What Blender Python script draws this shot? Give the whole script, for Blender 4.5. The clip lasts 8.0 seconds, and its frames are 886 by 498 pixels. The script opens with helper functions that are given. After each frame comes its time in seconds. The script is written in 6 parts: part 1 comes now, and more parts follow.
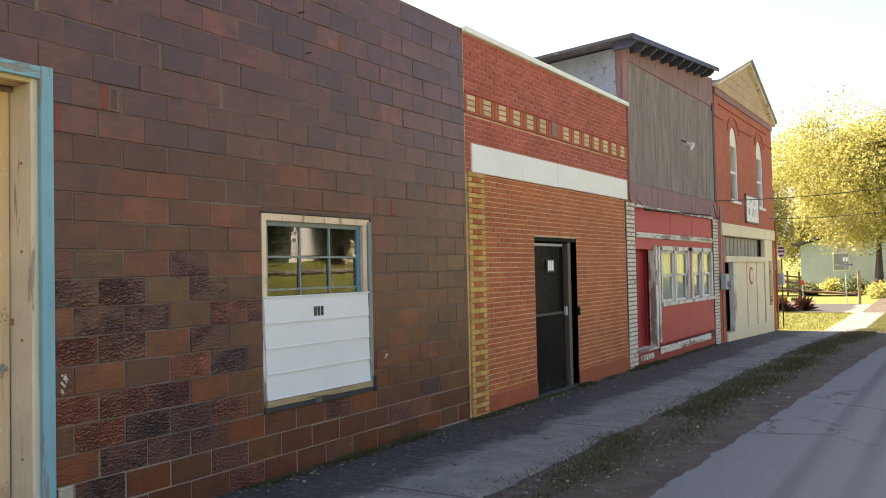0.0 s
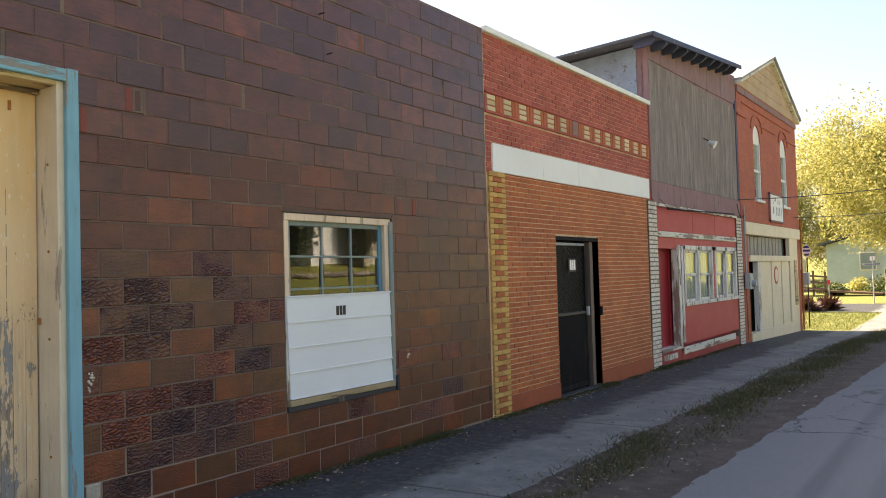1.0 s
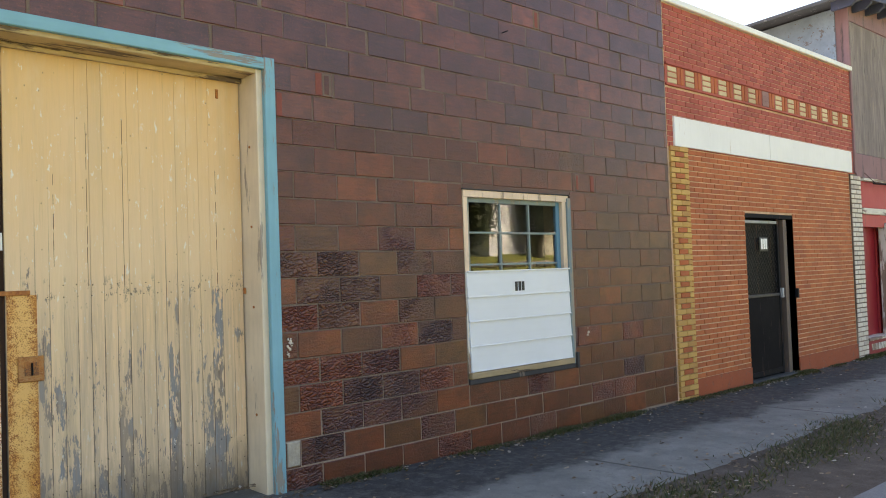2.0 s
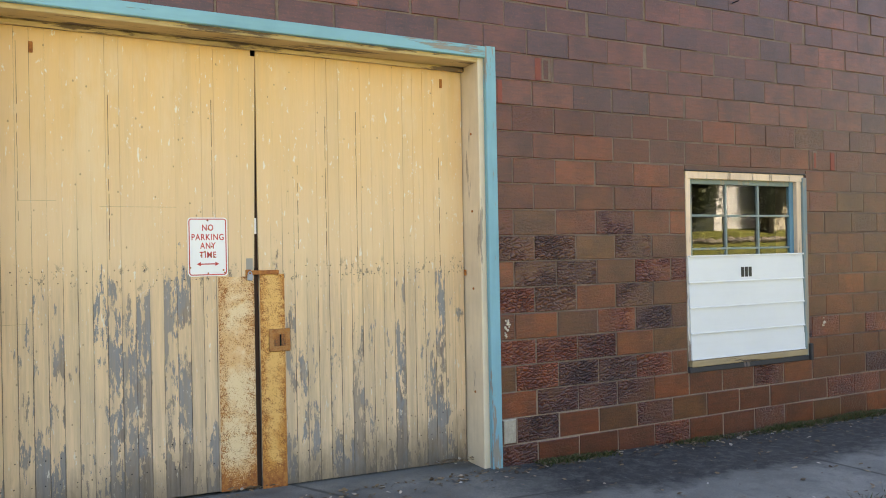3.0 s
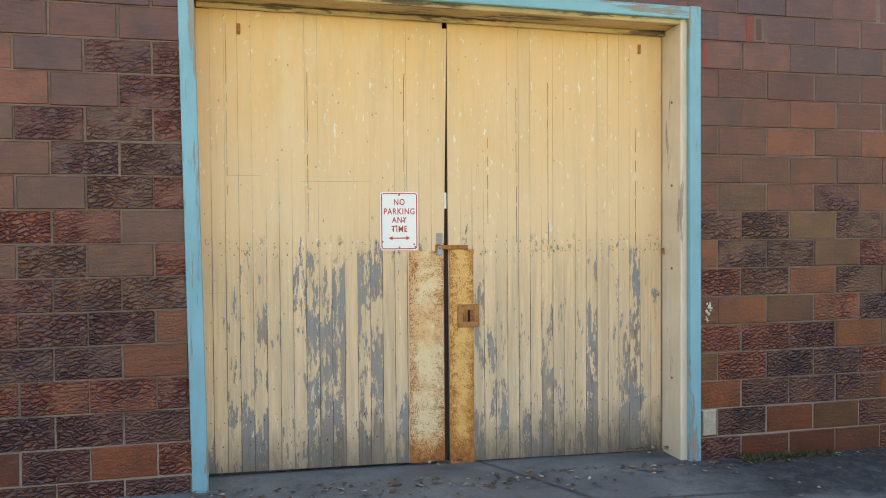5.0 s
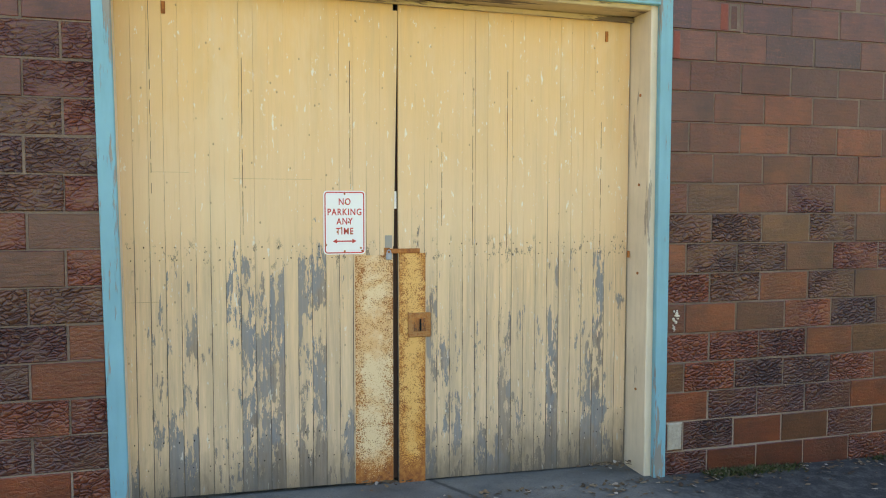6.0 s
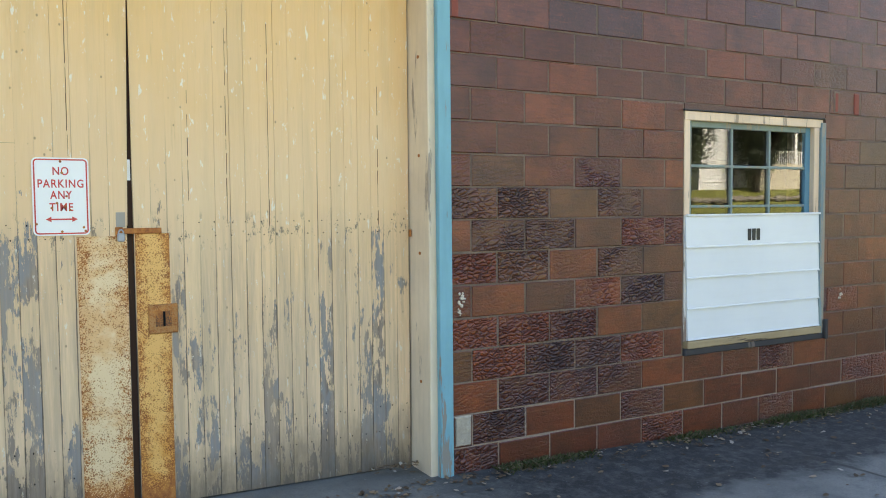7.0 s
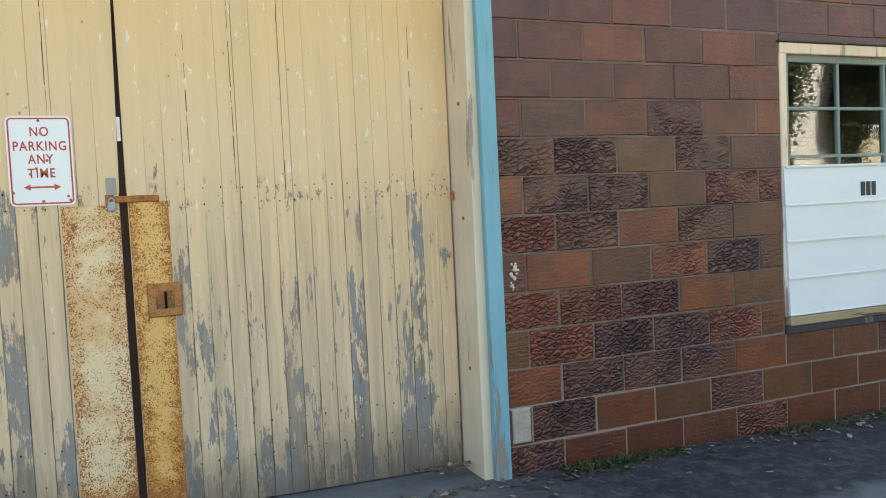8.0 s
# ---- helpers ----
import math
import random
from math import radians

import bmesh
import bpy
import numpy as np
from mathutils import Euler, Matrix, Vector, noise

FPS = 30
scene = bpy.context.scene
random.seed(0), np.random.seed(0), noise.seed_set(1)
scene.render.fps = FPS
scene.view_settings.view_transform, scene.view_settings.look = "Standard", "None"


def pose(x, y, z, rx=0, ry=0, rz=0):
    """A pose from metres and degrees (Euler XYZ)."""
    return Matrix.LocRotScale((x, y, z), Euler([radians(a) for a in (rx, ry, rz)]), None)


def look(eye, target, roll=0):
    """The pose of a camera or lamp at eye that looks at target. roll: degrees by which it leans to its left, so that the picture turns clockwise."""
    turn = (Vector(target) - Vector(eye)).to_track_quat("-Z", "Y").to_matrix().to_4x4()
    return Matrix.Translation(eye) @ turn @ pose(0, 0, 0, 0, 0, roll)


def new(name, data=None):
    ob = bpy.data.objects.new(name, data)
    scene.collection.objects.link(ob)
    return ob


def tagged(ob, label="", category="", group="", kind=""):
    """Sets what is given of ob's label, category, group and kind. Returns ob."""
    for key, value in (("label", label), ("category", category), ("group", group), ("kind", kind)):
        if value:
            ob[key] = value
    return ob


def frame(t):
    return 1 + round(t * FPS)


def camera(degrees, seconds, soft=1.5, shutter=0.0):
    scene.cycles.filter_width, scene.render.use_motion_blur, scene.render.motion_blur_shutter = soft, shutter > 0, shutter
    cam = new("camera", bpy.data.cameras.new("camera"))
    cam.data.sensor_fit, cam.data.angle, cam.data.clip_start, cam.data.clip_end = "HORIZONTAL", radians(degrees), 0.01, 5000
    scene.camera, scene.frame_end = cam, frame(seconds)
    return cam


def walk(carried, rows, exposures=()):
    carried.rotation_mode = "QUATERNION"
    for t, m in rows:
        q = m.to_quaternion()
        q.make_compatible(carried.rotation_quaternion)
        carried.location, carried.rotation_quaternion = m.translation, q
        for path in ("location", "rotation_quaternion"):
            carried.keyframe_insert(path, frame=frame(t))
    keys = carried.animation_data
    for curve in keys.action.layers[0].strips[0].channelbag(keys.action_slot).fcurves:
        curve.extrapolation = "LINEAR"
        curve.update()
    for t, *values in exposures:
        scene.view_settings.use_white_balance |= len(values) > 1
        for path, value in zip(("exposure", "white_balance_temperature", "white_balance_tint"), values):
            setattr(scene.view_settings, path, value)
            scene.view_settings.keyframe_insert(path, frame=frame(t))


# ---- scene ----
cam = camera(58.0, 8.0, 1.0)
PATH = [
    (0, (5.205, -3.127, 1.824), (4.116, -1.451, 1.881), -1.2),
    (0.5, (5.203, -3.127, 1.797), (4.1, -1.461, 1.862), -1.4),
    (1, (5.203, -3.129, 1.782), (4.07, -1.482, 1.848), -1.6),
    (1.5, (5.183, -3.124, 1.687), (3.949, -1.551, 1.76), -1.8),
    (2, (5.217, -3.153, 1.619), (3.749, -1.796, 1.681), -2.0),
    (2.2, (5.208, -3.173, 1.653), (3.644, -1.929, 1.702), -1.6),
    (3.3, (5.286, -3.204, 1.724), (3.471, -2.363, 1.72), -1.1),
    (3.5, (5.282, -3.211, 1.729), (3.447, -2.416, 1.722), -1.1),
    (4, (5.255, -3.237, 1.736), (3.375, -2.557, 1.717), -0.8),
    (4.5, (5.235, -3.205, 1.739), (3.323, -2.617, 1.722), -1.3),
    (4.7, (5.221, -3.169, 1.708), (3.288, -2.657, 1.695), -0.9),
    (5.8, (4.708, -3.107, 1.839), (2.767, -2.633, 1.752), 0.4),
    (6, (4.69, -2.958, 1.914), (2.775, -2.391, 1.792), 0.1),
    (6.5, (4.463, -2.674, 1.718), (2.666, -1.8, 1.632), -0.6),
    (7, (4.26, -2.375, 1.699), (2.505, -1.42, 1.596), -0.5),
    (7.5, (3.935, -2.139, 1.713), (2.216, -1.125, 1.573), -0.1),
    (8, (3.707, -1.879, 1.489), (1.865, -1.108, 1.382), -2.7),
]
walk(cam, [(t, look(eye, target, roll)) for t, eye, target, roll in PATH], [(0.0, 2.2, 7600, 19), (0.5, 2.05, 7450, 18), (1.0, 2.0, 7400, 18), (1.5, 1.95, 7350, 18), (2.0, 2.47, 7400, 16), (3.4, 2.75, 7600, 17), (4.7, 2.75, 7500, 17), (6.0, 2.7, 7200, 11), (6.5, 2.74, 6900, 10), (7.0, 2.72, 6800, 11), (8.0, 2.68, 6950, 11)])

# ---- world and light ----
SUN_ELEV, SUN_AZ = 43.0, -86.0      # degrees; azimuth from +y towards +x
world = bpy.data.worlds.new("sky")
scene.world = world
world.use_nodes = True
_wn = world.node_tree.nodes
_sky = _wn.new("ShaderNodeTexSky")
_sky.sky_type = "NISHITA"
_sky.sun_disc = False
_sky.sun_elevation, _sky.sun_rotation = radians(SUN_ELEV), radians(SUN_AZ)
_sky.air_density, _sky.dust_density = 1.0, 2.2
world.node_tree.links.new(_sky.outputs[0], _wn["Background"].inputs[0])
_wn["Background"].inputs[1].default_value = 0.085
_sun = bpy.data.lights.new("sun", "SUN")
_sun.energy, _sun.angle, _sun.color = 5.0, radians(0.55), (1.0, 0.90, 0.74)
sun_ob = new("sun", _sun)
_d = Vector((math.sin(radians(SUN_AZ)) * math.cos(radians(SUN_ELEV)), math.cos(radians(SUN_AZ)) * math.cos(radians(SUN_ELEV)), math.sin(radians(SUN_ELEV))))
sun_ob.matrix_world = look(_d * 80, (0, 0, 0))


# ---- materials ----
class Mat:
    """A node material: short calls for the nodes that the surfaces share."""

    def __init__(self, name, rough=0.7, metal=0.0, spec=0.5):
        self.m = bpy.data.materials.new(name)
        self.m.use_nodes = True
        self.t = self.m.node_tree
        self.n = self.t.nodes
        self.b = self.n["Principled BSDF"]
        self.b.inputs["Roughness"].default_value = rough
        self.b.inputs["Metallic"].default_value = metal
        self.b.inputs["Specular IOR Level"].default_value = spec
        self.co = self.n.new("ShaderNodeTexCoord").outputs["Object"]
        self.geo = self.n.new("ShaderNodeNewGeometry")
        self.pos = self.geo.outputs["Position"]

    def put(self, socket, v):
        if isinstance(v, bpy.types.NodeSocket):
            self.t.links.new(v, socket)
        elif isinstance(v, (tuple, list)) and len(v) == 3 and socket.type == "RGBA":
            socket.default_value = (*v, 1)
        else:
            socket.default_value = v

    def map(self, scale, src=None, offset=None):
        n = self.n.new("ShaderNodeMapping")
        self.put(n.inputs["Vector"], src or self.pos)
        n.inputs["Scale"].default_value = scale
        if offset is not None:
            self.put(n.inputs["Location"], offset)
        return n.outputs[0]

    def noise(self, scale, detail=4.0, rough=0.6, src=None, stretch=None, offset=None, distort=0.0):
        n = self.n.new("ShaderNodeTexNoise")
        v = src or self.pos
        if stretch or offset is not None:
            v = self.map(stretch or (1, 1, 1), v, offset)
        self.put(n.inputs["Vector"], v)
        n.inputs["Scale"].default_value = scale
        n.inputs["Detail"].default_value = detail
        n.inputs["Roughness"].default_value = rough
        n.inputs["Distortion"].default_value = distort
        return n.outputs[0]

    def voronoi(self, scale, feature="DISTANCE_TO_EDGE", stretch=None, src=None, offset=None):
        n = self.n.new("ShaderNodeTexVoronoi")
        n.feature = feature
        v = src or self.pos
        if stretch or offset is not None:
            v = self.map(stretch or (1, 1, 1), v, offset)
        self.put(n.inputs["Vector"], v)
        n.inputs["Scale"].default_value = scale
        return n.outputs["Distance"]

    def ramp(self, v, stops):
        n = self.n.new("ShaderNodeValToRGB")
        self.put(n.inputs[0], v)
        e = n.color_ramp.elements
        while len(e) < len(stops):
            e.new(0.5)
        for k, (p, c) in zip(e, stops):
            k.position = p
            k.color = (*c, 1) if isinstance(c, tuple) else (c, c, c, 1)
        return n.outputs[0]

    def mix(self, f, a, b, mode="MIX"):
        n = self.n.new("ShaderNodeMix")
        n.data_type, n.blend_type = "RGBA", mode
        self.put(n.inputs[0], f)
        self.put(n.inputs[6], a)
        self.put(n.inputs[7], b)
        return n.outputs[2]

    def math(self, op, a, b=0.0, c=0.0):
        n = self.n.new("ShaderNodeMath")
        n.operation = op
        for s, v in zip(n.inputs, (a, b, c)):
            self.put(s, v)
        return n.outputs[0]

    def axis(self, i, src=None):
        n = self.n.new("ShaderNodeSeparateXYZ")
        self.put(n.inputs[0], src or self.pos)
        return n.outputs[i]

    def rand(self, island=False):
        if island:
            return self.geo.outputs["Random Per Island"]
        return self.n.new("ShaderNodeObjectInfo").outputs["Random"]

    def white(self, v):
        n = self.n.new("ShaderNodeTexWhiteNoise")
        n.noise_dimensions = "1D"
        self.put(n.inputs["W"], v)
        return n.outputs["Value"]

    def bump(self, h, dist=0.01, strength=1.0, over=None):
        n = self.n.new("ShaderNodeBump")
        self.put(n.inputs["Height"], h)
        n.inputs["Distance"].default_value = dist
        self.put(n.inputs["Strength"], strength)
        if over is not None:
            self.put(n.inputs["Normal"], over)
        return n.outputs[0]

    def done(self, color=None, rough=None, normal=None):
        if color is not None:
            self.put(self.b.inputs["Base Color"], color)
        if rough is not None:
            self.put(self.b.inputs["Roughness"], rough)
        if normal is not None:
            self.put(self.b.inputs["Normal"], normal)
        return self.m


def painted(name, color, worn=None, wear=0.0, rough=0.6, grain=1.0, stretch=(1, 1, 0.12), dirt=0.25, bump=0.004, spec=0.5):
    """Old paint: two scales of stain, chips that show what is under it, grain in the relief."""
    m = Mat(name, rough, spec=spec)
    big = m.noise(1.3, 5, 0.65)
    fine = m.noise(28, 3, 0.6, stretch=stretch)
    dark = tuple(c * 0.62 for c in color)
    c = m.mix(m.math("MULTIPLY", m.ramp(big, [(0.38, 0.0), (0.72, 1.0)]), dirt * 2), color, dark)
    c = m.mix(m.math("MULTIPLY", m.ramp(fine, [(0.45, 0.0), (0.75, 1.0)]), dirt), c, dark)
    h = fine
    if worn and wear > 0:
        chip = m.noise(9, 6, 0.7, stretch=stretch)
        k = m.ramp(chip, [(max(0.0, 0.66 - wear * 0.4), 0.0), (max(0.02, 0.69 - wear * 0.4), 1.0)])
        c = m.mix(k, c, worn)
        h = m.math("SUBTRACT", m.math("MULTIPLY", fine, 0.4), k)
    return m.done(c, m.math("MULTIPLY_ADD", big, 0.25, rough - 0.12), m.bump(h, bump, 0.6 * grain))


def block_material(name, tones, crackle=(0.0, 0.25), island=False, low=None, spec=0.58):
    """Salt-glazed clay block: cloudy firing, wire-cut drag lines, and a wrinkled face as deep as crackle says."""
    m = Mat(name, 0.4, spec=spec)
    r = m.rand(island)
    r2 = m.white(m.math("MULTIPLY", r, 91.7))
    r3 = m.white(m.math("MULTIPLY", r, 37.3))
    off = m.n.new("ShaderNodeCombineXYZ")
    m.put(off.inputs[0], m.math("MULTIPLY", r, 40.0))
    m.put(off.inputs[1], m.math("MULTIPLY", r2, 40.0))
    base = m.ramp(r3, tones)
    dark = tuple(k * 0.42 for k in tones[0][1])
    lit = tuple(k * 1.45 for k in tones[-1][1])
    cloud = m.noise(4.5, 4, 0.6, offset=off.outputs[0])
    c = m.mix(m.ramp(cloud, [(0.40, 0.0), (0.72, 0.75)]), base, dark)
    speck = m.noise(60, 3, 0.7)
    c = m.mix(m.ramp(speck, [(0.55, 0.0), (0.8, 0.45)]), c, lit)
    # wrinkles: cells that lie flat, bent by a slow warp
    warp = m.noise(9, 3, 0.6, offset=off.outputs[0])
    wv = m.n.new("ShaderNodeVectorMath")
    wv.operation = "ADD"
    m.put(wv.inputs[0], m.map((1.0, 1.0, 2.1), m.pos, off.outputs[0]))
    cx = m.n.new("ShaderNodeCombineXYZ")
    m.put(cx.inputs[1], m.math("MULTIPLY", warp, 0.10))
    m.put(cx.inputs[2], m.math("MULTIPLY", warp, 0.13))
    m.put(wv.inputs[1], cx.outputs[0])
    crack = m.voronoi(21, src=wv.outputs[0])
    deep = m.ramp(crack, [(0.0, 0.0), (0.12, 0.65), (0.32, 0.95), (0.5, 1.0)])
    uneven = m.ramp(m.noise(3.5, 3, 0.6, offset=off.outputs[0]), [(0.38, 0.25), (0.58, 1.0)])
    amount = m.math("MULTIPLY", m.math("MULTIPLY_ADD", r2, crackle[1] - crackle[0], crackle[0]), uneven)
    if low is not None:
        amount = m.math("MULTIPLY", amount, m.ramp(m.math("DIVIDE", m.axis(2), 5.0), [(low[0] / 5, 1.0), (low[1] / 5, 0.1)]))
    c = m.mix(m.math("MULTIPLY", m.ramp(crack, [(0.0, 0.8), (0.06, 0.0)]), amount), c, (0.020, 0.011, 0.009))
    stain = m.noise(1.5, 5, 0.65)
    c = m.mix(m.ramp(stain, [(0.48, 0.0), (0.72, 0.45)]), c, (0.050, 0.021, 0.018))
    rows = m.noise(30, 5, 0.75, stretch=(1, 0.22, 1.6), offset=off.outputs[0])
    c = m.mix(m.ramp(rows, [(0.50, 0.0), (0.68, 0.6)]), c, dark)
    c = m.mix(m.ramp(rows, [(0.28, 0.4), (0.42, 0.0)]), c, lit)
    sheen = m.math("MULTIPLY_ADD", cloud, 0.25, 0.22)
    n1 = m.bump(m.math("ADD", speck, m.math("MULTIPLY", rows, 1.5)), 0.004, 0.45)
    n2 = m.bump(deep, 0.018, amount, over=n1)
    return m.done(c, sheen, n2)


M = {}
# o orange, b brown, d dusky plum, g olive brown, k nearly black; a capital stands for a deeply wrinkled face
for _key, _name, _a, _b in (("o", "orange", (0.168, 0.036, 0.0119), (0.215, 0.0486, 0.0153)), ("b", "brown", (0.105, 0.02358, 0.01063), (0.155, 0.0342, 0.01317)),
                            ("d", "plum", (0.0927, 0.0263, 0.0154), (0.1266, 0.0332, 0.0178)), ("g", "olive", (0.1017, 0.0347, 0.0150), (0.1412, 0.0474, 0.0178)),
                            ("k", "sooty", (0.0836, 0.0269, 0.0154), (0.1107, 0.0321, 0.0168))):
    M["block_" + _key] = block_material(_name + "_glazed_block", [(0.0, _a), (1.0, _b)], (0.03, 0.22))
    M["block_" + _key.upper()] = block_material(_name + "_wrinkled_block", [(0.0, _a), (1.0, _b)], (0.65, 1.0))
# upper courses: duller, plummier tones that partly hold the sky's sheen as colour
M["block_joined"] = block_material("upper_block_with_sky_sheen", [(0.0, (0.078, 0.0255, 0.0215)), (0.20, (0.095, 0.0280, 0.0205)), (0.42, (0.118, 0.0310, 0.0175)), (0.70, (0.140, 0.0360, 0.0165)), (0.93, (0.165, 0.0420, 0.0175)), (1.0, (0.230, 0.0590, 0.0220))], (0.0, 0.5), True, (1.5, 2.6), 0.64)


def mortar_material(name, color, rough=0.9, foot=None):
    m = Mat(name, rough)
    f = m.noise(45, 4, 0.7)
    b = m.noise(3, 4, 0.6)
    c = m.mix(m.ramp(b, [(0.3, 0.0), (0.7, 1.0)]), color, tuple(k * 0.45 for k in color))
    c = m.mix(m.ramp(f, [(0.4, 0.0), (0.7, 0.6)]), c, tuple(k * 0.5 for k in color))
    if foot:
        # newer pointing in the lowest courses
        c = m.mix(m.ramp(m.math("MULTIPLY_ADD", b, 0.5, m.axis(2)), [(0.60, 0.9), (0.95, 0.0)]), c, m.mix(m.ramp(f, [(0.4, 0.0), (0.7, 0.5)]), foot, color))
    return m.done(c, None, m.bump(f, 0.006, 0.7))


M["mortar"] = mortar_material("grey_mortar", (0.235, 0.165, 0.122), foot=(0.31, 0.232, 0.175))
M["mortar_pale"] = mortar_material("pale_cement", (0.56, 0.49, 0.38))
M["mortar_tan"] = mortar_material("tan_mortar", (0.84, 0.55, 0.34))
M["mortar_dark"] = mortar_material("dark_mortar", (0.10, 0.075, 0.06))


def brick_material(name, stops, island, rough=0.75, soot=0.3):
    m = Mat(name, rough)
    r = m.rand(island)
    c = m.ramp(r, stops)
    b = m.noise(1.1, 5, 0.65)
    f = m.noise(70, 3, 0.65)
    c = m.mix(m.math("MULTIPLY", m.ramp(b, [(0.42, 0.0), (0.7, 1.0)]), soot), c, (0.10, 0.035, 0.025))
    c = m.mix(m.ramp(f, [(0.55, 0.0), (0.85, 0.3)]), c, (0.42, 0.18, 0.10))
    return m.done(c, m.math("MULTIPLY_ADD", b, 0.2, rough - 0.1), m.bump(f, 0.003, 0.5))


_low = [(0.0, (0.4032, 0.09856, 0.02688)), (0.5, (0.4704, 0.1176, 0.03024)), (0.85, (0.504, 0.1344, 0.03584)), (1.0, (0.3696, 0.0896, 0.03024))]
_up = [(0.0, (0.3584, 0.06496, 0.0448)), (0.5, (0.4256, 0.08064, 0.05376)), (0.85, (0.4704, 0.1008, 0.0672)), (1.0, (0.3024, 0.05936, 0.04704))]
M["brick_low"] = brick_material("orange_red_painted_brick", _low, False)
M["brick_low_joined"] = brick_material("orange_red_painted_brick_rest", _low, True)
M["brick_up"] = brick_material("dark_red_painted_brick", _up, True)
M["brick_yellow"] = brick_material("yellow_face_brick", [(0.0, (0.54, 0.305, 0.080)), (0.5, (0.63, 0.385, 0.110)), (1.0, (0.47, 0.24, 0.065))], False, soot=0.15)
M["brick_white"] = brick_material("white_painted_brick", [(0.0, (0.68, 0.60, 0.48)), (0.8, (0.78, 0.71, 0.60)), (1.0, (0.5, 0.4, 0.32))], True, soot=0.1)


def brick_pattern(name, c1, c2, mortar, course=0.072, length=0.215):
    """Brickwork too far off to tell apart."""
    m = Mat(name, 0.8)
    n = m.n.new("ShaderNodeTexBrick")
    sw = m.n.new("ShaderNodeCombineXYZ")
    m.put(sw.inputs[0], m.math("ADD", m.axis(1), m.axis(0)))
    m.put(sw.inputs[1], m.axis(2))
    m.put(n.inputs["Vector"], sw.outputs[0])
    n.inputs["Scale"].default_value = 1.0
    n.inputs["Brick Width"].default_value, n.inputs["Row Height"].default_value = length, course
    n.inputs["Mortar Size"].default_value = 0.006
    for k, v in (("Color1", c1), ("Color2", c2), ("Mortar", mortar)):
        n.inputs[k].default_value = (*v, 1)
    b = m.noise(0.9, 5, 0.65)
    c = m.mix(m.ramp(b, [(0.4, 0.0), (0.75, 0.5)]), n.outputs[0], tuple(k * 0.55 for k in c1))
    return m.done(c, None, m.bump(n.outputs[1], -0.006, 0.6))


M["far_brick"] = brick_pattern("old_red_brickwork", (0.504, 0.1232, 0.063), (0.42, 0.0952, 0.056), (0.378, 0.14, 0.091))
M["teal"] = painted("teal_paint_on_wood", (0.20, 0.43, 0.50), (0.27, 0.25, 0.21), 0.24, 0.6, 1.2)
M["cream_jamb"] = painted("cream_paint_on_wood", (0.78, 0.65, 0.47), (0.36, 0.29, 0.22), 0.16, 0.6, 1.0, dirt=0.3)
M["white_paint"] = painted("white_paint_on_wood", (0.74, 0.70, 0.62), (0.34, 0.28, 0.23), 0.30, 0.6)
M["white_chip"] = painted("peeling_white_paint", (0.74, 0.69, 0.61), (0.28, 0.20, 0.15), 0.42, 0.65)
M["window_cream"] = painted("peach_cream_window_paint", (0.82, 0.61, 0.42), (0.36, 0.26, 0.18), 0.22, 0.6, 1.0, dirt=0.3)
M["cream_far"] = painted("cream_paint_far", (0.8288, 0.7056, 0.4928), (0.56, 0.4256, 0.28), 0.06, 0.65, 0.5, stretch=(0.9, 0.9, 0.56), dirt=0.16)
M["red_panel"] = painted("red_painted_board", (0.4945, 0.0483, 0.0506), (0.345, 0.0575, 0.0575), 0.1, 0.55, 0.4, dirt=0.15)
M["plum_board"] = painted("plum_weathered_board", (0.2925, 0.1625, 0.1664), (0.156, 0.104, 0.104), 0.22, 0.8)
M["siding"] = painted("white_lap_siding", (0.73, 0.745, 0.745), None, 0, 0.42, 0.4, stretch=(1, 0.1, 1), dirt=0.07, bump=0.001)
M["band"] = painted("white_metal_band", (0.83, 0.81, 0.76), (0.6, 0.5, 0.4), 0.02, 0.5, 0.3, dirt=0.08, bump=0.001)
M["raw_wood"] = painted("bare_weathered_wood", (0.42, 0.31, 0.17), (0.10, 0.07, 0.05), 0.3, 0.8, 1.2, stretch=(1, 0.1, 1), dirt=0.5)
M["dark_wood"] = painted("dark_wood_and_gap_shade", (0.045, 0.042, 0.042), (0.15, 0.12, 0.1), 0.15, 0.8)
M["tan_gable"] = painted("tan_gable_boards", (0.52, 0.36, 0.22), (0.3, 0.2, 0.13), 0.15, 0.8, 0.6, stretch=(1, 0.15, 1))
M["roof"] = painted("old_roofing", (0.085, 0.088, 0.10), (0.2, 0.2, 0.2), 0.15, 0.85, 0.8, stretch=(1, 1, 1))
M["roof_light"] = painted("pale_shingle_roof", (0.36, 0.35, 0.35), (0.2, 0.2, 0.2), 0.2, 0.85, 0.8, stretch=(1, 1, 1))
# the side wall's blue-grey shadow tone is given as its base colour
M["shaded_board"] = painted("siding_with_blue_shade", (0.3045, 0.3625, 0.4495), (0.174, 0.145, 0.145), 0.2, 0.85, 1.0, stretch=(0.9, 0.9, 0.87), dirt=0.5)
M["rafter"] = painted("dark_blue_rafter_paint", (0.0595, 0.068, 0.1275), (0.17, 0.136, 0.136), 0.1, 0.7)
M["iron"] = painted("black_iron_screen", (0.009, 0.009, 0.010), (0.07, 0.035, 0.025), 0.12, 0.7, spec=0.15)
M["galv"] = painted("galvanised_metal", (0.36, 0.37, 0.38), (0.2, 0.18, 0.16), 0.15, 0.45)
M["meter"] = painted("grey_meter_enamel", (0.46, 0.47, 0.46), (0.2, 0.17, 0.15), 0.12, 0.5)
M["wire"] = painted("black_cable", (0.02, 0.02, 0.02), None, 0, 0.6)
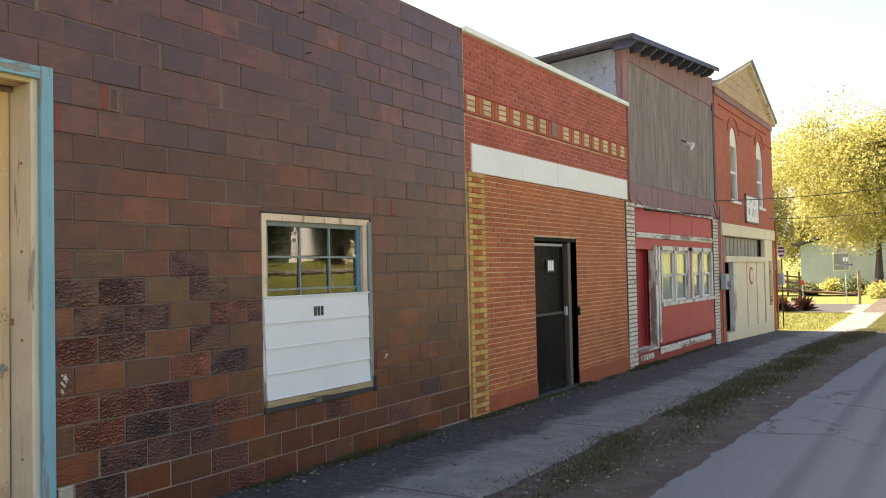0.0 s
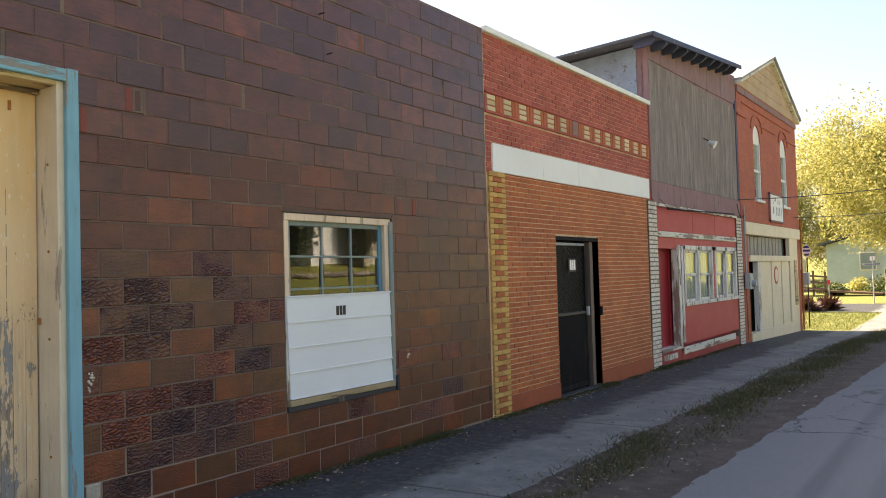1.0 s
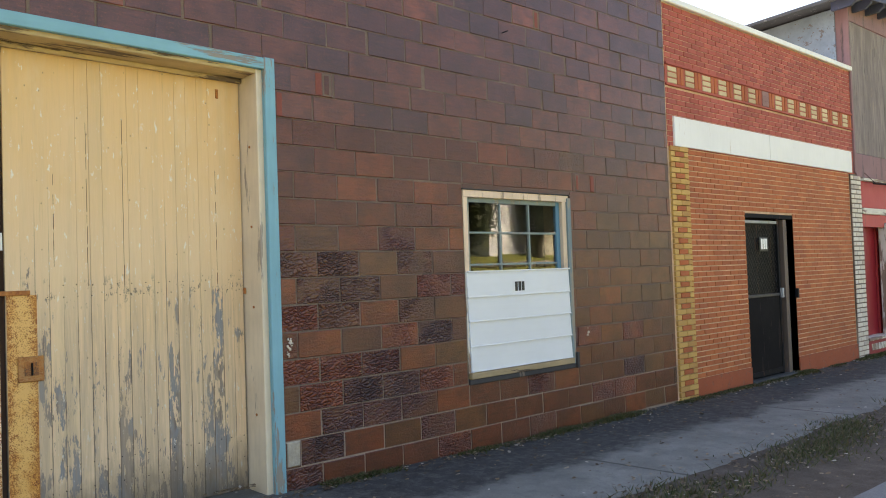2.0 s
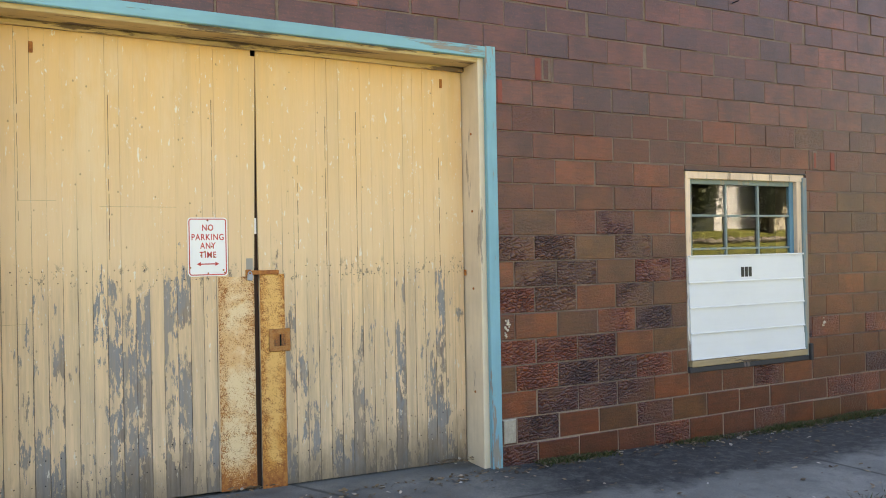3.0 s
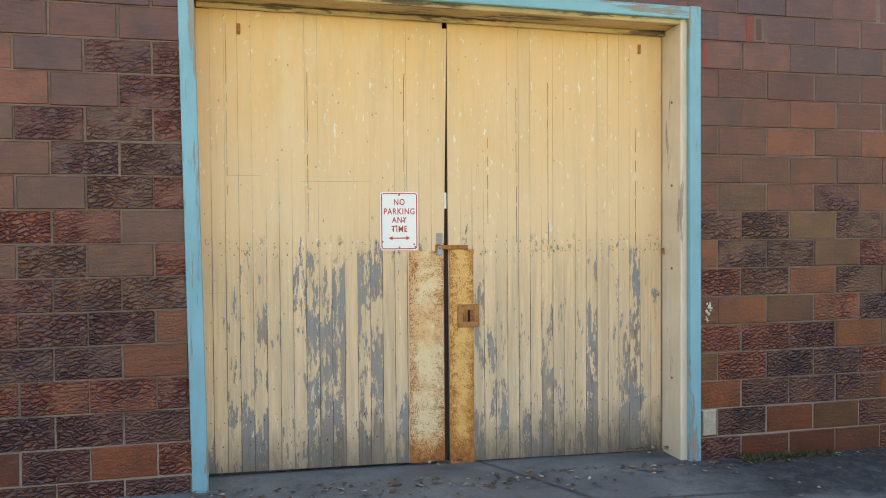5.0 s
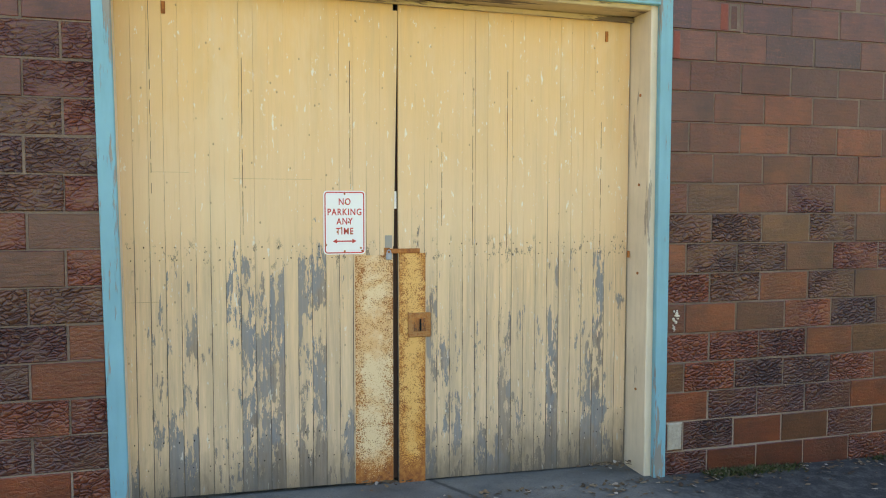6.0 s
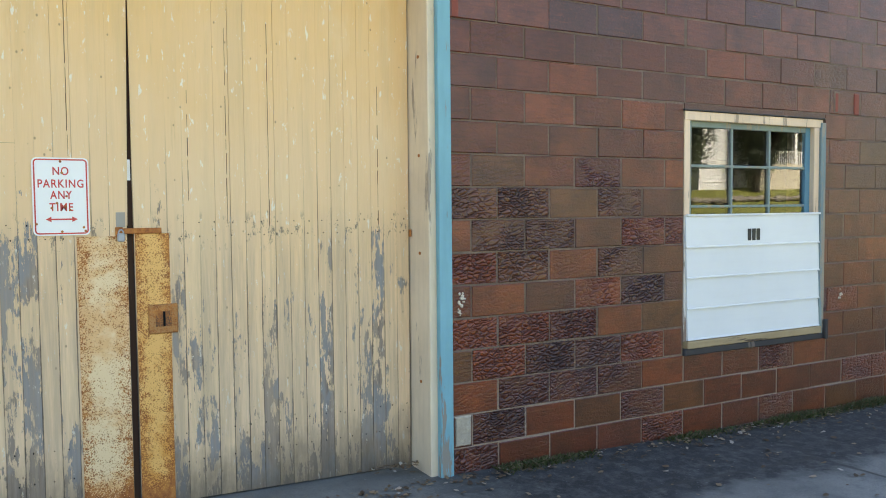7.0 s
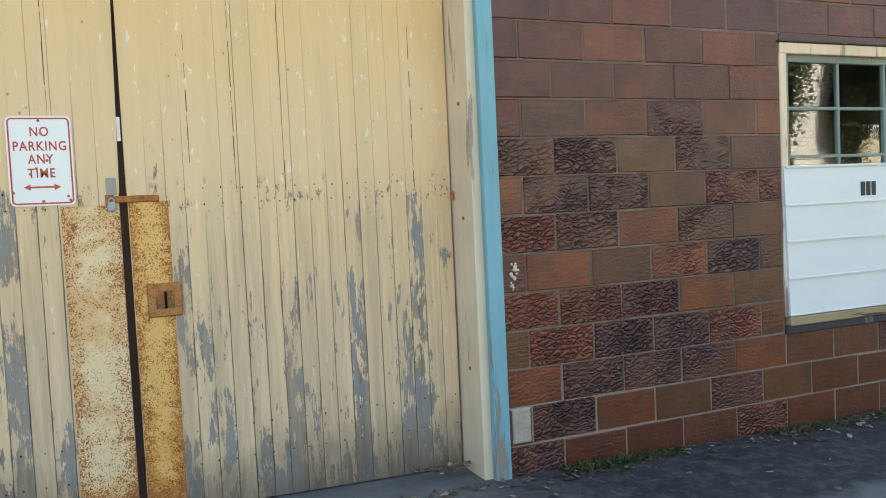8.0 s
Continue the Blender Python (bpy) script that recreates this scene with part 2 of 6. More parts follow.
# darkness of unlit rooms, put into the colour of walls and backs behind openings
M["dark_room"] = painted("unlit_room_shade", (0.05, 0.048, 0.045), None, 0, 0.9)
M["ink"] = painted("black_ink", (0.02, 0.02, 0.02), None, 0, 0.5, 0.2, dirt=0.02, bump=0.0005)
M["sign_white"] = painted("white_sign_enamel", (0.84, 0.83, 0.80), (0.30, 0.12, 0.05), 0.03, 0.38, 0.2, dirt=0.05, bump=0.0008)
M["sign_red"] = painted("red_sign_ink", (0.56, 0.045, 0.035), None, 0, 0.45, 0.2, dirt=0.1, bump=0.0005)
M["plaster_white"] = painted("white_plaster_patch", (0.62, 0.54, 0.44), (0.4, 0.3, 0.25), 0.2, 0.85, 1.0, stretch=(1, 1, 1))
M["curtain"] = painted("cream_curtain_cloth", (0.63, 0.6475, 0.63), None, 0, 0.9, 0.6)
# grey-blue clapboard, tinted cooler in the colour for a front in shade
M["grey_house"] = painted("grey_clapboard_cooled_for_shade", (0.4, 0.4876, 0.49), None, 0, 0.7, 0.5, stretch=(0.8, 0.092, 0.9))
M["red_plastic"] = painted("red_plastic", (0.6, 0.05, 0.04), None, 0, 0.5)
M["navy"] = painted("navy_enamel", (0.035, 0.05, 0.19), None, 0, 0.4)


def plywood_material():
    m = Mat("weathered_plywood", 0.85)
    g = m.noise(10, 6, 0.7, stretch=(1, 1, 0.10), distort=0.4)
    b = m.noise(1.6, 5, 0.6, stretch=(1, 1, 0.5))
    c = m.ramp(g, [(0.25, (0.125, 0.098, 0.088)), (0.5, (0.24, 0.195, 0.178)), (0.75, (0.40, 0.33, 0.285))])
    c = m.mix(m.ramp(b, [(0.4, 0.0), (0.75, 0.7)]), c, (0.145, 0.110, 0.104))
    s = m.noise(26, 5, 0.75, stretch=(1, 1, 0.16))
    c = m.mix(m.ramp(s, [(0.60, 0.0), (0.66, 0.8)]), c, (0.36, 0.25, 0.17))
    k = m.noise(18, 5, 0.75, stretch=(1, 1, 0.08))
    c = m.mix(m.ramp(k, [(0.58, 0.0), (0.66, 0.75)]), c, (0.040, 0.030, 0.028))
    return m.done(c, None, m.bump(g, 0.006, 0.6))


M["plywood"] = plywood_material()


def plank_material(name):
    """Yellow paint on vertical boards: sound above, peeled to grey wood and an older blue-grey coat below."""
    m = Mat(name, 0.62)
    r = m.rand(False)
    off = m.n.new("ShaderNodeCombineXYZ")
    m.put(off.inputs[1], m.math("MULTIPLY", r, 30.0))
    m.put(off.inputs[2], m.math("MULTIPLY", r, 17.0))
    z = m.axis(2)
    grain = m.noise(55, 5, 0.7, stretch=(1, 1, 0.05), offset=off.outputs[0])
    tone = m.noise(1.4, 4, 0.6)
    yellow = m.ramp(m.math("MULTIPLY_ADD", tone, 0.4, m.math("MULTIPLY", z, 0.17)), [(0.25, (0.79, 0.575, 0.360)), (0.5, (0.79, 0.545, 0.300)), (0.75, (0.79, 0.495, 0.200))])
    yellow = m.mix(m.math("MULTIPLY", m.ramp(grain, [(0.55, 0.0), (0.8, 1.0)]), 0.18), yellow, (0.42, 0.29, 0.13))
    yellow = m.mix(m.math("MULTIPLY", r, 0.06), yellow, (0.58, 0.42, 0.21))
    streak = m.noise(34, 5, 0.7, stretch=(1, 1, 0.06), offset=off.outputs[0])
    yellow = m.mix(m.ramp(streak, [(0.62, 0.0), (0.74, 0.32)]), yellow, (0.46, 0.33, 0.16))
    run = m.noise(7, 5, 0.65, stretch=(1, 1, 0.07))
    yellow = m.mix(m.ramp(run, [(0.50, 0.0), (0.72, 0.32)]), yellow, (0.50, 0.38, 0.21))
    pale = m.noise(3, 5, 0.7, stretch=(1, 1, 0.3))
    yellow = m.mix(m.ramp(pale, [(0.50, 0.0), (0.66, 0.5)]), yellow, (0.79, 0.59, 0.345))
    wood = m.ramp(m.noise(40, 5, 0.7, stretch=(1, 1, 0.04), offset=off.outputs[0]), [(0.3, (0.17, 0.128, 0.098)), (0.55, (0.32, 0.255, 0.200)), (0.8, (0.47, 0.38, 0.285))])
    under = m.ramp(m.math("ADD", m.noise(3.1, 4, 0.6, stretch=(1, 1, 0.45)), m.math("MULTIPLY", m.noise(5, 4, 0.6, stretch=(1, 1, 0.4), offset=off.outputs[0]), 0.35)), [(0.64, 0.0), (0.69, 0.9)])
    bare = m.mix(under, wood, m.mix(m.math("MULTIPLY", grain, 0.8), (0.33, 0.33, 0.325), (0.13, 0.125, 0.12)))
    # how far down the board the paint has gone
    big = m.noise(3.4, 6, 0.66, stretch=(1, 1, 0.40), offset=off.outputs[0])
    patch = m.noise(3.0, 5, 0.60, stretch=(1, 1, 0.50), distort=0.6)
    fine = m.noise(40, 6, 0.75, stretch=(1, 1, 0.16), offset=off.outputs[0])
    score = m.math("ADD", m.math("ADD", m.math("ADD", m.math("MULTIPLY", big, 0.40), m.math("MULTIPLY_ADD", patch, 0.44, m.math("MULTIPLY", m.noise(15, 5, 0.7, stretch=(1, 1, 0.30), offset=off.outputs[0]), 0.30))), m.math("MULTIPLY", fine, 0.44)), m.math("MULTIPLY", m.math("SUBTRACT", m.white(m.math("MULTIPLY", r, 53.0)), 0.5), 0.15))
    limit = m.ramp(m.math("DIVIDE", z, 3.2), [(0.0, 0.722), (0.07, 0.754), (0.16, 0.802), (0.30, 0.823), (0.42, 0.836), (0.48, 0.868), (0.51, 0.93), (0.60, 1.0), (1.0, 1.0)])
    gone = m.ramp(m.math("SUBTRACT", score, limit), [(0.0, 0.0), (0.010, 1.0)])
    c = m.mix(gone, yellow, bare)
    fleck = m.noise(38, 4, 0.7, stretch=(1, 1, 0.3), offset=off.outputs[0])
    c = m.mix(m.ramp(fleck, [(0.65, 0.0), (0.662, 0.85)]), c, (0.80, 0.75, 0.62))
    scuff = m.math("MULTIPLY", m.ramp(m.noise(13, 6, 0.78, stretch=(1, 1, 0.45)), [(0.645, 0.0), (0.665, 0.8)]), m.ramp(m.math("DIVIDE", z, 3.2), [(0.42, 0.2), (0.50, 1.0), (0.80, 1.0), (0.90, 0.0)]))
    c = m.mix(scuff, c, (0.82, 0.76, 0.64))
    dots = m.voronoi(13, "F1", stretch=(1, 1, 0.7), offset=off.outputs[0])
    c = m.mix(m.ramp(dots, [(0.045, 0.6), (0.085, 0.0)]), c, (0.16, 0.09, 0.04))
    # a row of old nail marks and split paint where the lower rail runs behind the boards
    marks = m.math("MULTIPLY", m.ramp(m.noise(24, 5, 0.75, stretch=(1, 1, 0.5), offset=off.outputs[0]), [(0.58, 0.0), (0.62, 0.85)]), m.ramp(m.math("DIVIDE", z, 3.2), [(0.455, 0.0), (0.48, 1.0), (0.505, 1.0), (0.53, 0.0)]))
    c = m.mix(marks, c, (0.17, 0.13, 0.09))
    wash = m.math("MULTIPLY", m.ramp(m.noise(16, 6, 0.75, stretch=(1, 1, 0.05), offset=off.outputs[0]), [(0.40, 0.0), (0.62, 0.55)]), m.ramp(m.math("DIVIDE", z, 3.2), [(0.44, 1.0), (0.54, 0.10)]))
    c = m.mix(wash, c, (0.40, 0.300, 0.200))
    # dark ragged lines along the board joints, and a few splits that run further up
    side = m.axis(1, m.co)
    joint = m.math("MINIMUM", side, m.math("SUBTRACT", 0.0846, side))
    ragged = m.math("MULTIPLY_ADD", m.noise(30, 4, 0.7, stretch=(1, 1, 0.15), offset=off.outputs[0]), 0.0115, -0.0025)
    reach = m.ramp(m.math("ADD", m.math("DIVIDE", z, 3.2), m.math("MULTIPLY", m.white(m.math("MULTIPLY", r, 71.0)), -0.30)), [(0.20, 0.9), (0.36, 0.30), (0.44, 0.0)])
    c = m.mix(m.math("MULTIPLY", m.ramp(m.math("SUBTRACT", ragged, joint), [(0.0, 0.0), (0.0012, 1.0)]), reach), c, (0.070, 0.046, 0.030))
    damp = m.ramp(m.math("ADD", m.math("MULTIPLY", z, 0.9), m.math("MULTIPLY_ADD", patch, 0.7, m.math("MULTIPLY", fine, 0.3))), [(0.50, 0.85), (0.88, 0.0)])
    c = m.mix(damp, c, (0.10, 0.080, 0.056))
    h = m.math("SUBTRACT", m.math("MULTIPLY", grain, 0.5), m.math("MULTIPLY", gone, 0.7))
    return m.done(c, m.math("MULTIPLY_ADD", gone, 0.22, 0.55), m.bump(h, 0.003, 0.7))


M["plank"] = plank_material("peeling_yellow_planks")


def rusty_material(name, base, amount, stain=0.85, sides=None):
    """Steel with rust specks; on a plate they gather along its two sides and its foot."""
    m = Mat(name, 0.6)
    speck = m.noise(150, 3, 0.65)
    area = m.noise(3.2, 4, 0.6)
    patch = m.noise(14, 5, 0.7)
    z = m.axis(2)
    s = m.math("ADD", m.math("MULTIPLY", speck, 0.78), m.math("MULTIPLY", patch, 0.34))
    low = m.ramp(m.math("DIVIDE", z, 1.7), [(0.0, 0.25), (0.10, 0.16), (0.16, 0.03), (0.6, 0.0), (0.95, 0.03)])
    if sides:
        middle, half = (sides[0] + sides[1]) / 2, (sides[1] - sides[0]) / 2
        out = m.math("DIVIDE", m.math("ABSOLUTE", m.math("SUBTRACT", m.axis(1), middle)), half)
        low = m.math("ADD", low, m.ramp(out, [(0.25, 0.0), (1.0, 0.085)]))
    k = m.ramp(m.math("ADD", s, low), [(amount, 0.0), (amount + 0.03, 1.0)])
    rust = m.ramp(m.noise(30, 5, 0.7), [(0.3, (0.17, 0.050, 0.014)), (0.5, (0.38, 0.130, 0.028)), (0.75, (0.55, 0.24, 0.055))])
    c = m.mix(m.ramp(m.math("ADD", m.math("MULTIPLY_ADD", patch, 0.4, m.math("MULTIPLY", area, 0.6)), low), [(0.50, 0.0), (0.62, stain)]), base, (0.68, 0.29, 0.045))
    c = m.mix(k, c, rust)
    return m.done(c, m.math("MULTIPLY_ADD", k, 0.3, 0.5), m.bump(m.math("MULTIPLY", k, speck), 0.002, 0.6))


M["rust_plate"] = rusty_material("rust_speckled_cream_steel", (0.82, 0.62, 0.36), 0.640, 0.50, (-2.075, -1.82))
M["rust_plate_b"] = rusty_material("rust_streaked_cream_steel", (0.80, 0.46, 0.140), 0.625, 0.85, (-1.78, -1.605))
M["rust"] = rusty_material("brown_rust", (0.30, 0.12, 0.04), 0.45)
M["rust_lock"] = rusty_material("orange_brown_rust", (0.42, 0.20, 0.06), 0.56)


def concrete_material():
    m = Mat("stained_grey_concrete", 0.85)
    b = m.noise(0.55, 5, 0.62, distort=0.5)
    d = m.noise(2.2, 5, 0.65)
    f = m.noise(90, 3, 0.7)
    c = m.ramp(d, [(0.3, (0.140, 0.145, 0.130)), (0.5, (0.190, 0.195, 0.174)), (0.75, (0.270, 0.272, 0.245))])
    c = m.mix(m.ramp(b, [(0.52, 0.0), (0.66, 0.6)]), c, (0.085, 0.09, 0.098))
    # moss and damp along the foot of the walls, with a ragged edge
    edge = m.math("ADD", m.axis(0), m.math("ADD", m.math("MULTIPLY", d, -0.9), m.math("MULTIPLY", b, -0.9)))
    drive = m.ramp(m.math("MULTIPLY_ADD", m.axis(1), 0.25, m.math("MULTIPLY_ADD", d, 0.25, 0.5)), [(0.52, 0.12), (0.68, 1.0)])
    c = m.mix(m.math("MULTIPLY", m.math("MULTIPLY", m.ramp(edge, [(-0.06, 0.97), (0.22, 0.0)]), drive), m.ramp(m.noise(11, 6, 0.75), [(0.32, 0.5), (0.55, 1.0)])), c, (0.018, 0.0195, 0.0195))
    c = m.mix(m.ramp(f, [(0.5, 0.0), (0.75, 0.7)]), c, (0.07, 0.072, 0.075))
    chips = m.noise(34, 4, 0.8)
    c = m.mix(m.ramp(chips, [(0.63, 0.0), (0.69, 0.5)]), c, (0.36, 0.37, 0.38))
    blotch = m.noise(5.5, 6, 0.72)
    c = m.mix(m.ramp(blotch, [(0.52, 0.0), (0.64, 0.32)]), c, (0.060, 0.066, 0.070))
    crack = m.voronoi(0.30, src=m.map((1, 1, 1), m.pos))
    wob = m.noise(6, 4, 0.7)
    k = m.ramp(m.math("ADD", crack, m.math("MULTIPLY", wob, 0.012)), [(0.008, 0.8), (0.0125, 0.0)])
    c = m.mix(k, c, (0.04, 0.04, 0.035))
    return m.done(c, m.math("MULTIPLY_ADD", d, 0.2, 0.7), m.bump(m.math("ADD", f, m.math("MULTIPLY", d, 2.0)), 0.004, 0.5))


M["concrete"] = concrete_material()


def asphalt_material():
    m = Mat("worn_pale_asphalt", 0.9)
    f = m.noise(130, 3, 0.75)
    b = m.noise(0.5, 5, 0.6)
    s = m.noise(0.9, 4, 0.6, stretch=(1.6, 0.10, 1))
    c = m.ramp(f, [(0.3, (0.100, 0.106, 0.108)), (0.55, (0.19, 0.198, 0.198)), (0.8, (0.305, 0.31, 0.303))])
    gritty = m.noise(16, 5, 0.75)
    c = m.mix(m.ramp(gritty, [(0.5, 0.0), (0.68, 0.45)]), c, (0.12, 0.125, 0.135))
    c = m.mix(m.ramp(b, [(0.4, 0.0), (0.7, 0.4)]), c, (0.15, 0.155, 0.165))
    near = m.math("MINIMUM", m.math("ABSOLUTE", m.math("SUBTRACT", m.axis(0), 3.95)), m.math("ABSOLUTE", m.math("SUBTRACT", m.axis(0), 4.42)))
    track = m.ramp(near, [(0.03, 0.8), (0.12, 0.0)])
    c = m.mix(m.math("MULTIPLY", track, m.ramp(s, [(0.35, 0.25), (0.6, 1.0)])), c, (0.085, 0.088, 0.095))
    wob = m.noise(4, 4, 0.7)
    vec = m.n.new("ShaderNodeVectorMath")
    vec.operation = "ADD"
    m.put(vec.inputs[0], m.pos)
    cc = m.n.new("ShaderNodeCombineXYZ")
    m.put(cc.inputs[0], m.math("MULTIPLY", wob, 0.9))
    m.put(vec.inputs[1], cc.outputs[0])
    crack = m.voronoi(0.5, src=vec.outputs[0])
    gate = m.ramp(m.noise(0.35, 2, 0.5), [(0.52, 0.0), (0.58, 1.0)])
    k = m.math("MULTIPLY", m.ramp(crack, [(0.0015, 1.0), (0.006, 0.0)]), gate)
    c = m.mix(k, c, (0.03, 0.03, 0.03))
    return m.done(c, None, m.bump(m.math("SUBTRACT", f, m.math("MULTIPLY", k, 3.0)), 0.006, 0.6))


M["asphalt"] = asphalt_material()


def soil_material(name, a, b_, c_):
    m = Mat(name, 0.95)
    d = m.noise(3.5, 6, 0.7)
    f = m.noise(60, 4, 0.75)
    c = m.ramp(d, [(0.3, a), (0.5, b_), (0.72, c_)])
    c = m.mix(m.ramp(f, [(0.45, 0.0), (0.75, 0.6)]), c, tuple(k * 0.5 for k in a))
    return m.done(c, None, m.bump(m.math("ADD", f, m.math("MULTIPLY", d, 2)), 0.02, 0.6))


M["dirt"] = soil_material("brown_gravelly_dirt", (0.057, 0.045, 0.0336), (0.09025, 0.072, 0.0544), (0.1425, 0.117, 0.092))
M["lawn"] = soil_material("dry_autumn_lawn", (0.105, 0.125, 0.02), (0.175, 0.188, 0.032), (0.26, 0.24, 0.065))


def leaf_material(name, stops, trans=0.35):
    m = Mat(name, 0.6)
    c = m.ramp(m.rand(True), stops)
    m.put(m.b.inputs["Base Color"], c)
    t = m.n.new("ShaderNodeBsdfTranslucent")
    m.put(t.inputs["Color"], c)
    x = m.n.new("ShaderNodeMixShader")
    x.inputs[0].default_value = trans
    m.t.links.new(m.b.outputs[0], x.inputs[1])
    m.t.links.new(t.outputs[0], x.inputs[2])
    m.t.links.new(x.outputs[0], m.n["Material Output"].inputs[0])
    return m.m


M["leaf_gold"] = leaf_material("yellow_green_autumn_leaves", [(0.0, (0.1863, 0.2093, 0.04725)), (0.46, (0.324, 0.3105, 0.081)), (0.828, (0.4455, 0.3982, 0.1148)), (0.92, (0.567, 0.4995, 0.216))], 0.5)
M["leaf_green"] = leaf_material("green_leaves", [(0.0, (0.04, 0.065, 0.016)), (0.6, (0.075, 0.11, 0.028)), (1.0, (0.16, 0.16, 0.05))])
M["grass"] = leaf_material("short_green_grass", [(0.0, (0.04, 0.052, 0.013)), (0.55, (0.078, 0.10, 0.024)), (0.78, (0.13, 0.105, 0.045)), (1.0, (0.19, 0.135, 0.07))], 0.25)
M["leaf_dark"] = leaf_material("dark_evergreen_leaves", [(0.0, (0.022, 0.034, 0.014)), (0.6, (0.04, 0.058, 0.022)), (1.0, (0.08, 0.09, 0.035))], 0.15)
M["litter"] = leaf_material("dry_fallen_leaves", [(0.0, (0.055, 0.035, 0.02)), (0.5, (0.15, 0.10, 0.055)), (0.9, (0.28, 0.21, 0.13)), (1.0, (0.5, 0.47, 0.42))], 0.1)
M["plant_red"] = leaf_material("dark_red_leaves", [(0.0, (0.05, 0.02, 0.016)), (0.6, (0.10, 0.04, 0.025)), (1.0, (0.16, 0.09, 0.03))], 0.2)
M["bark"] = soil_material("rough_grey_bark", (0.045, 0.036, 0.028), (0.085, 0.07, 0.056), (0.14, 0.12, 0.10))
M["stone_pale"] = soil_material("pale_dressed_stone", (0.40, 0.37, 0.28), (0.55, 0.51, 0.40), (0.66, 0.62, 0.52))
M["stone"] = soil_material("pale_field_stone", (0.16, 0.145, 0.12), (0.27, 0.245, 0.205), (0.38, 0.35, 0.30))

M["raw_cream"] = painted("stained_cream_wood", (0.66, 0.48, 0.24), (0.16, 0.11, 0.07), 0.28, 0.7, 1.1, stretch=(1, 0.12, 1), dirt=0.5)
M["teal_old"] = painted("chipped_blue_grey_paint", (0.20, 0.27, 0.28), (0.30, 0.26, 0.2), 0.3, 0.65)
M["sash"] = painted("grey_green_sash_paint", (0.22, 0.27, 0.25), (0.3, 0.26, 0.2), 0.2, 0.6)
M["sash_blue"] = painted("blue_sash_paint", (0.10, 0.24, 0.33), (0.3, 0.26, 0.2), 0.15, 0.6)
M["red_plinth"] = painted("orange_red_render", (0.38, 0.085, 0.030), (0.25, 0.08, 0.04), 0.2, 0.75, 1.0, stretch=(1, 1, 1))
M["brick_grey"] = brick_material("blank_grey_brick", [(0.0, (0.28, 0.15, 0.13)), (1.0, (0.32, 0.18, 0.16))], False)
M["seam"] = painted("dark_rusty_seam", (0.060, 0.030, 0.018), (0.12, 0.05, 0.02), 0.3, 0.9)
M["white_clean"] = painted("sound_white_paint", (0.80, 0.78, 0.72), (0.5, 0.45, 0.38), 0.08, 0.55, 0.5, dirt=0.12)
M["blind"] = painted("pale_grey_blind", (0.42, 0.43, 0.44), None, 0, 0.9)
M["white_rail"] = painted("peeling_white_rail", (0.74, 0.69, 0.58), (0.26, 0.18, 0.14), 0.34, 0.65, 1.0, stretch=(1, 0.12, 1))
M["brick_cream"] = brick_material("cream_face_brick", [(0.0, (0.58, 0.45, 0.25)), (0.5, (0.66, 0.53, 0.32)), (1.0, (0.5, 0.36, 0.2))], False, soot=0.1)
M["brown_iron"] = painted("brown_painted_post", (0.1275, 0.0884, 0.068), (0.255, 0.136, 0.085), 0.2, 0.6)
M["iron_light"] = painted("grey_wire", (0.035, 0.034, 0.034), (0.15, 0.08, 0.05), 0.2, 0.5)
# brown of the kick panel; also holds the doorway side's deep shade as colour
M["panel_and_shade"] = painted("dark_panel_and_doorway_shade", (0.011, 0.009, 0.009), (0.03, 0.022, 0.018), 0.2, 0.8, spec=0.12)
M["red_dark"] = painted("deep_red_paint", (0.33, 0.016, 0.026), (0.26, 0.05, 0.05), 0.1, 0.5, 0.5, dirt=0.15)
M["grey_slat"] = painted("grey_painted_slats", (0.34, 0.31, 0.26), (0.2, 0.15, 0.12), 0.2, 0.7)
M["faded_ink"] = painted("faded_dark_lettering", (0.25, 0.22, 0.22), (0.8, 0.78, 0.74), 0.5, 0.7)
M["ramp_wood"] = painted("brown_weathered_ramp_wood", (0.13, 0.08, 0.052), (0.06, 0.04, 0.03), 0.2, 0.8, 1.0, stretch=(0.15, 1, 1))
M["teal_head"] = painted("teal_paint_on_head_board", (0.21, 0.44, 0.50), (0.27, 0.24, 0.19), 0.20, 0.6, 1.2, stretch=(1, 0.10, 1))
M["dark_rust"] = rusty_material("dark_brown_rust", (0.13, 0.055, 0.020), 0.56)
M["brick_dull"] = brick_material("dull_red_brick_end", [(0.0, (0.20, 0.046, 0.030)), (1.0, (0.25, 0.058, 0.036))], False)
M["grass_dry"] = leaf_material("sunlit_lawn_blades", [(0.0, (0.07, 0.10, 0.018)), (0.6, (0.14, 0.165, 0.03)), (1.0, (0.24, 0.21, 0.06))], 0.35)


def glass_material():
    m = Mat("window_glass", 0.02)
    m.b.inputs["Transmission Weight"].default_value = 1.0
    m.b.inputs["IOR"].default_value = 1.5
    return m.done((0.93, 0.96, 0.95), 0.0)


M["glass"] = glass_material()


# ---- building helpers ----
def mesh_of(name, bm):
    me = bpy.data.meshes.new(name)
    bm.normal_update()
    bm.to_mesh(me)
    bm.free()
    return me


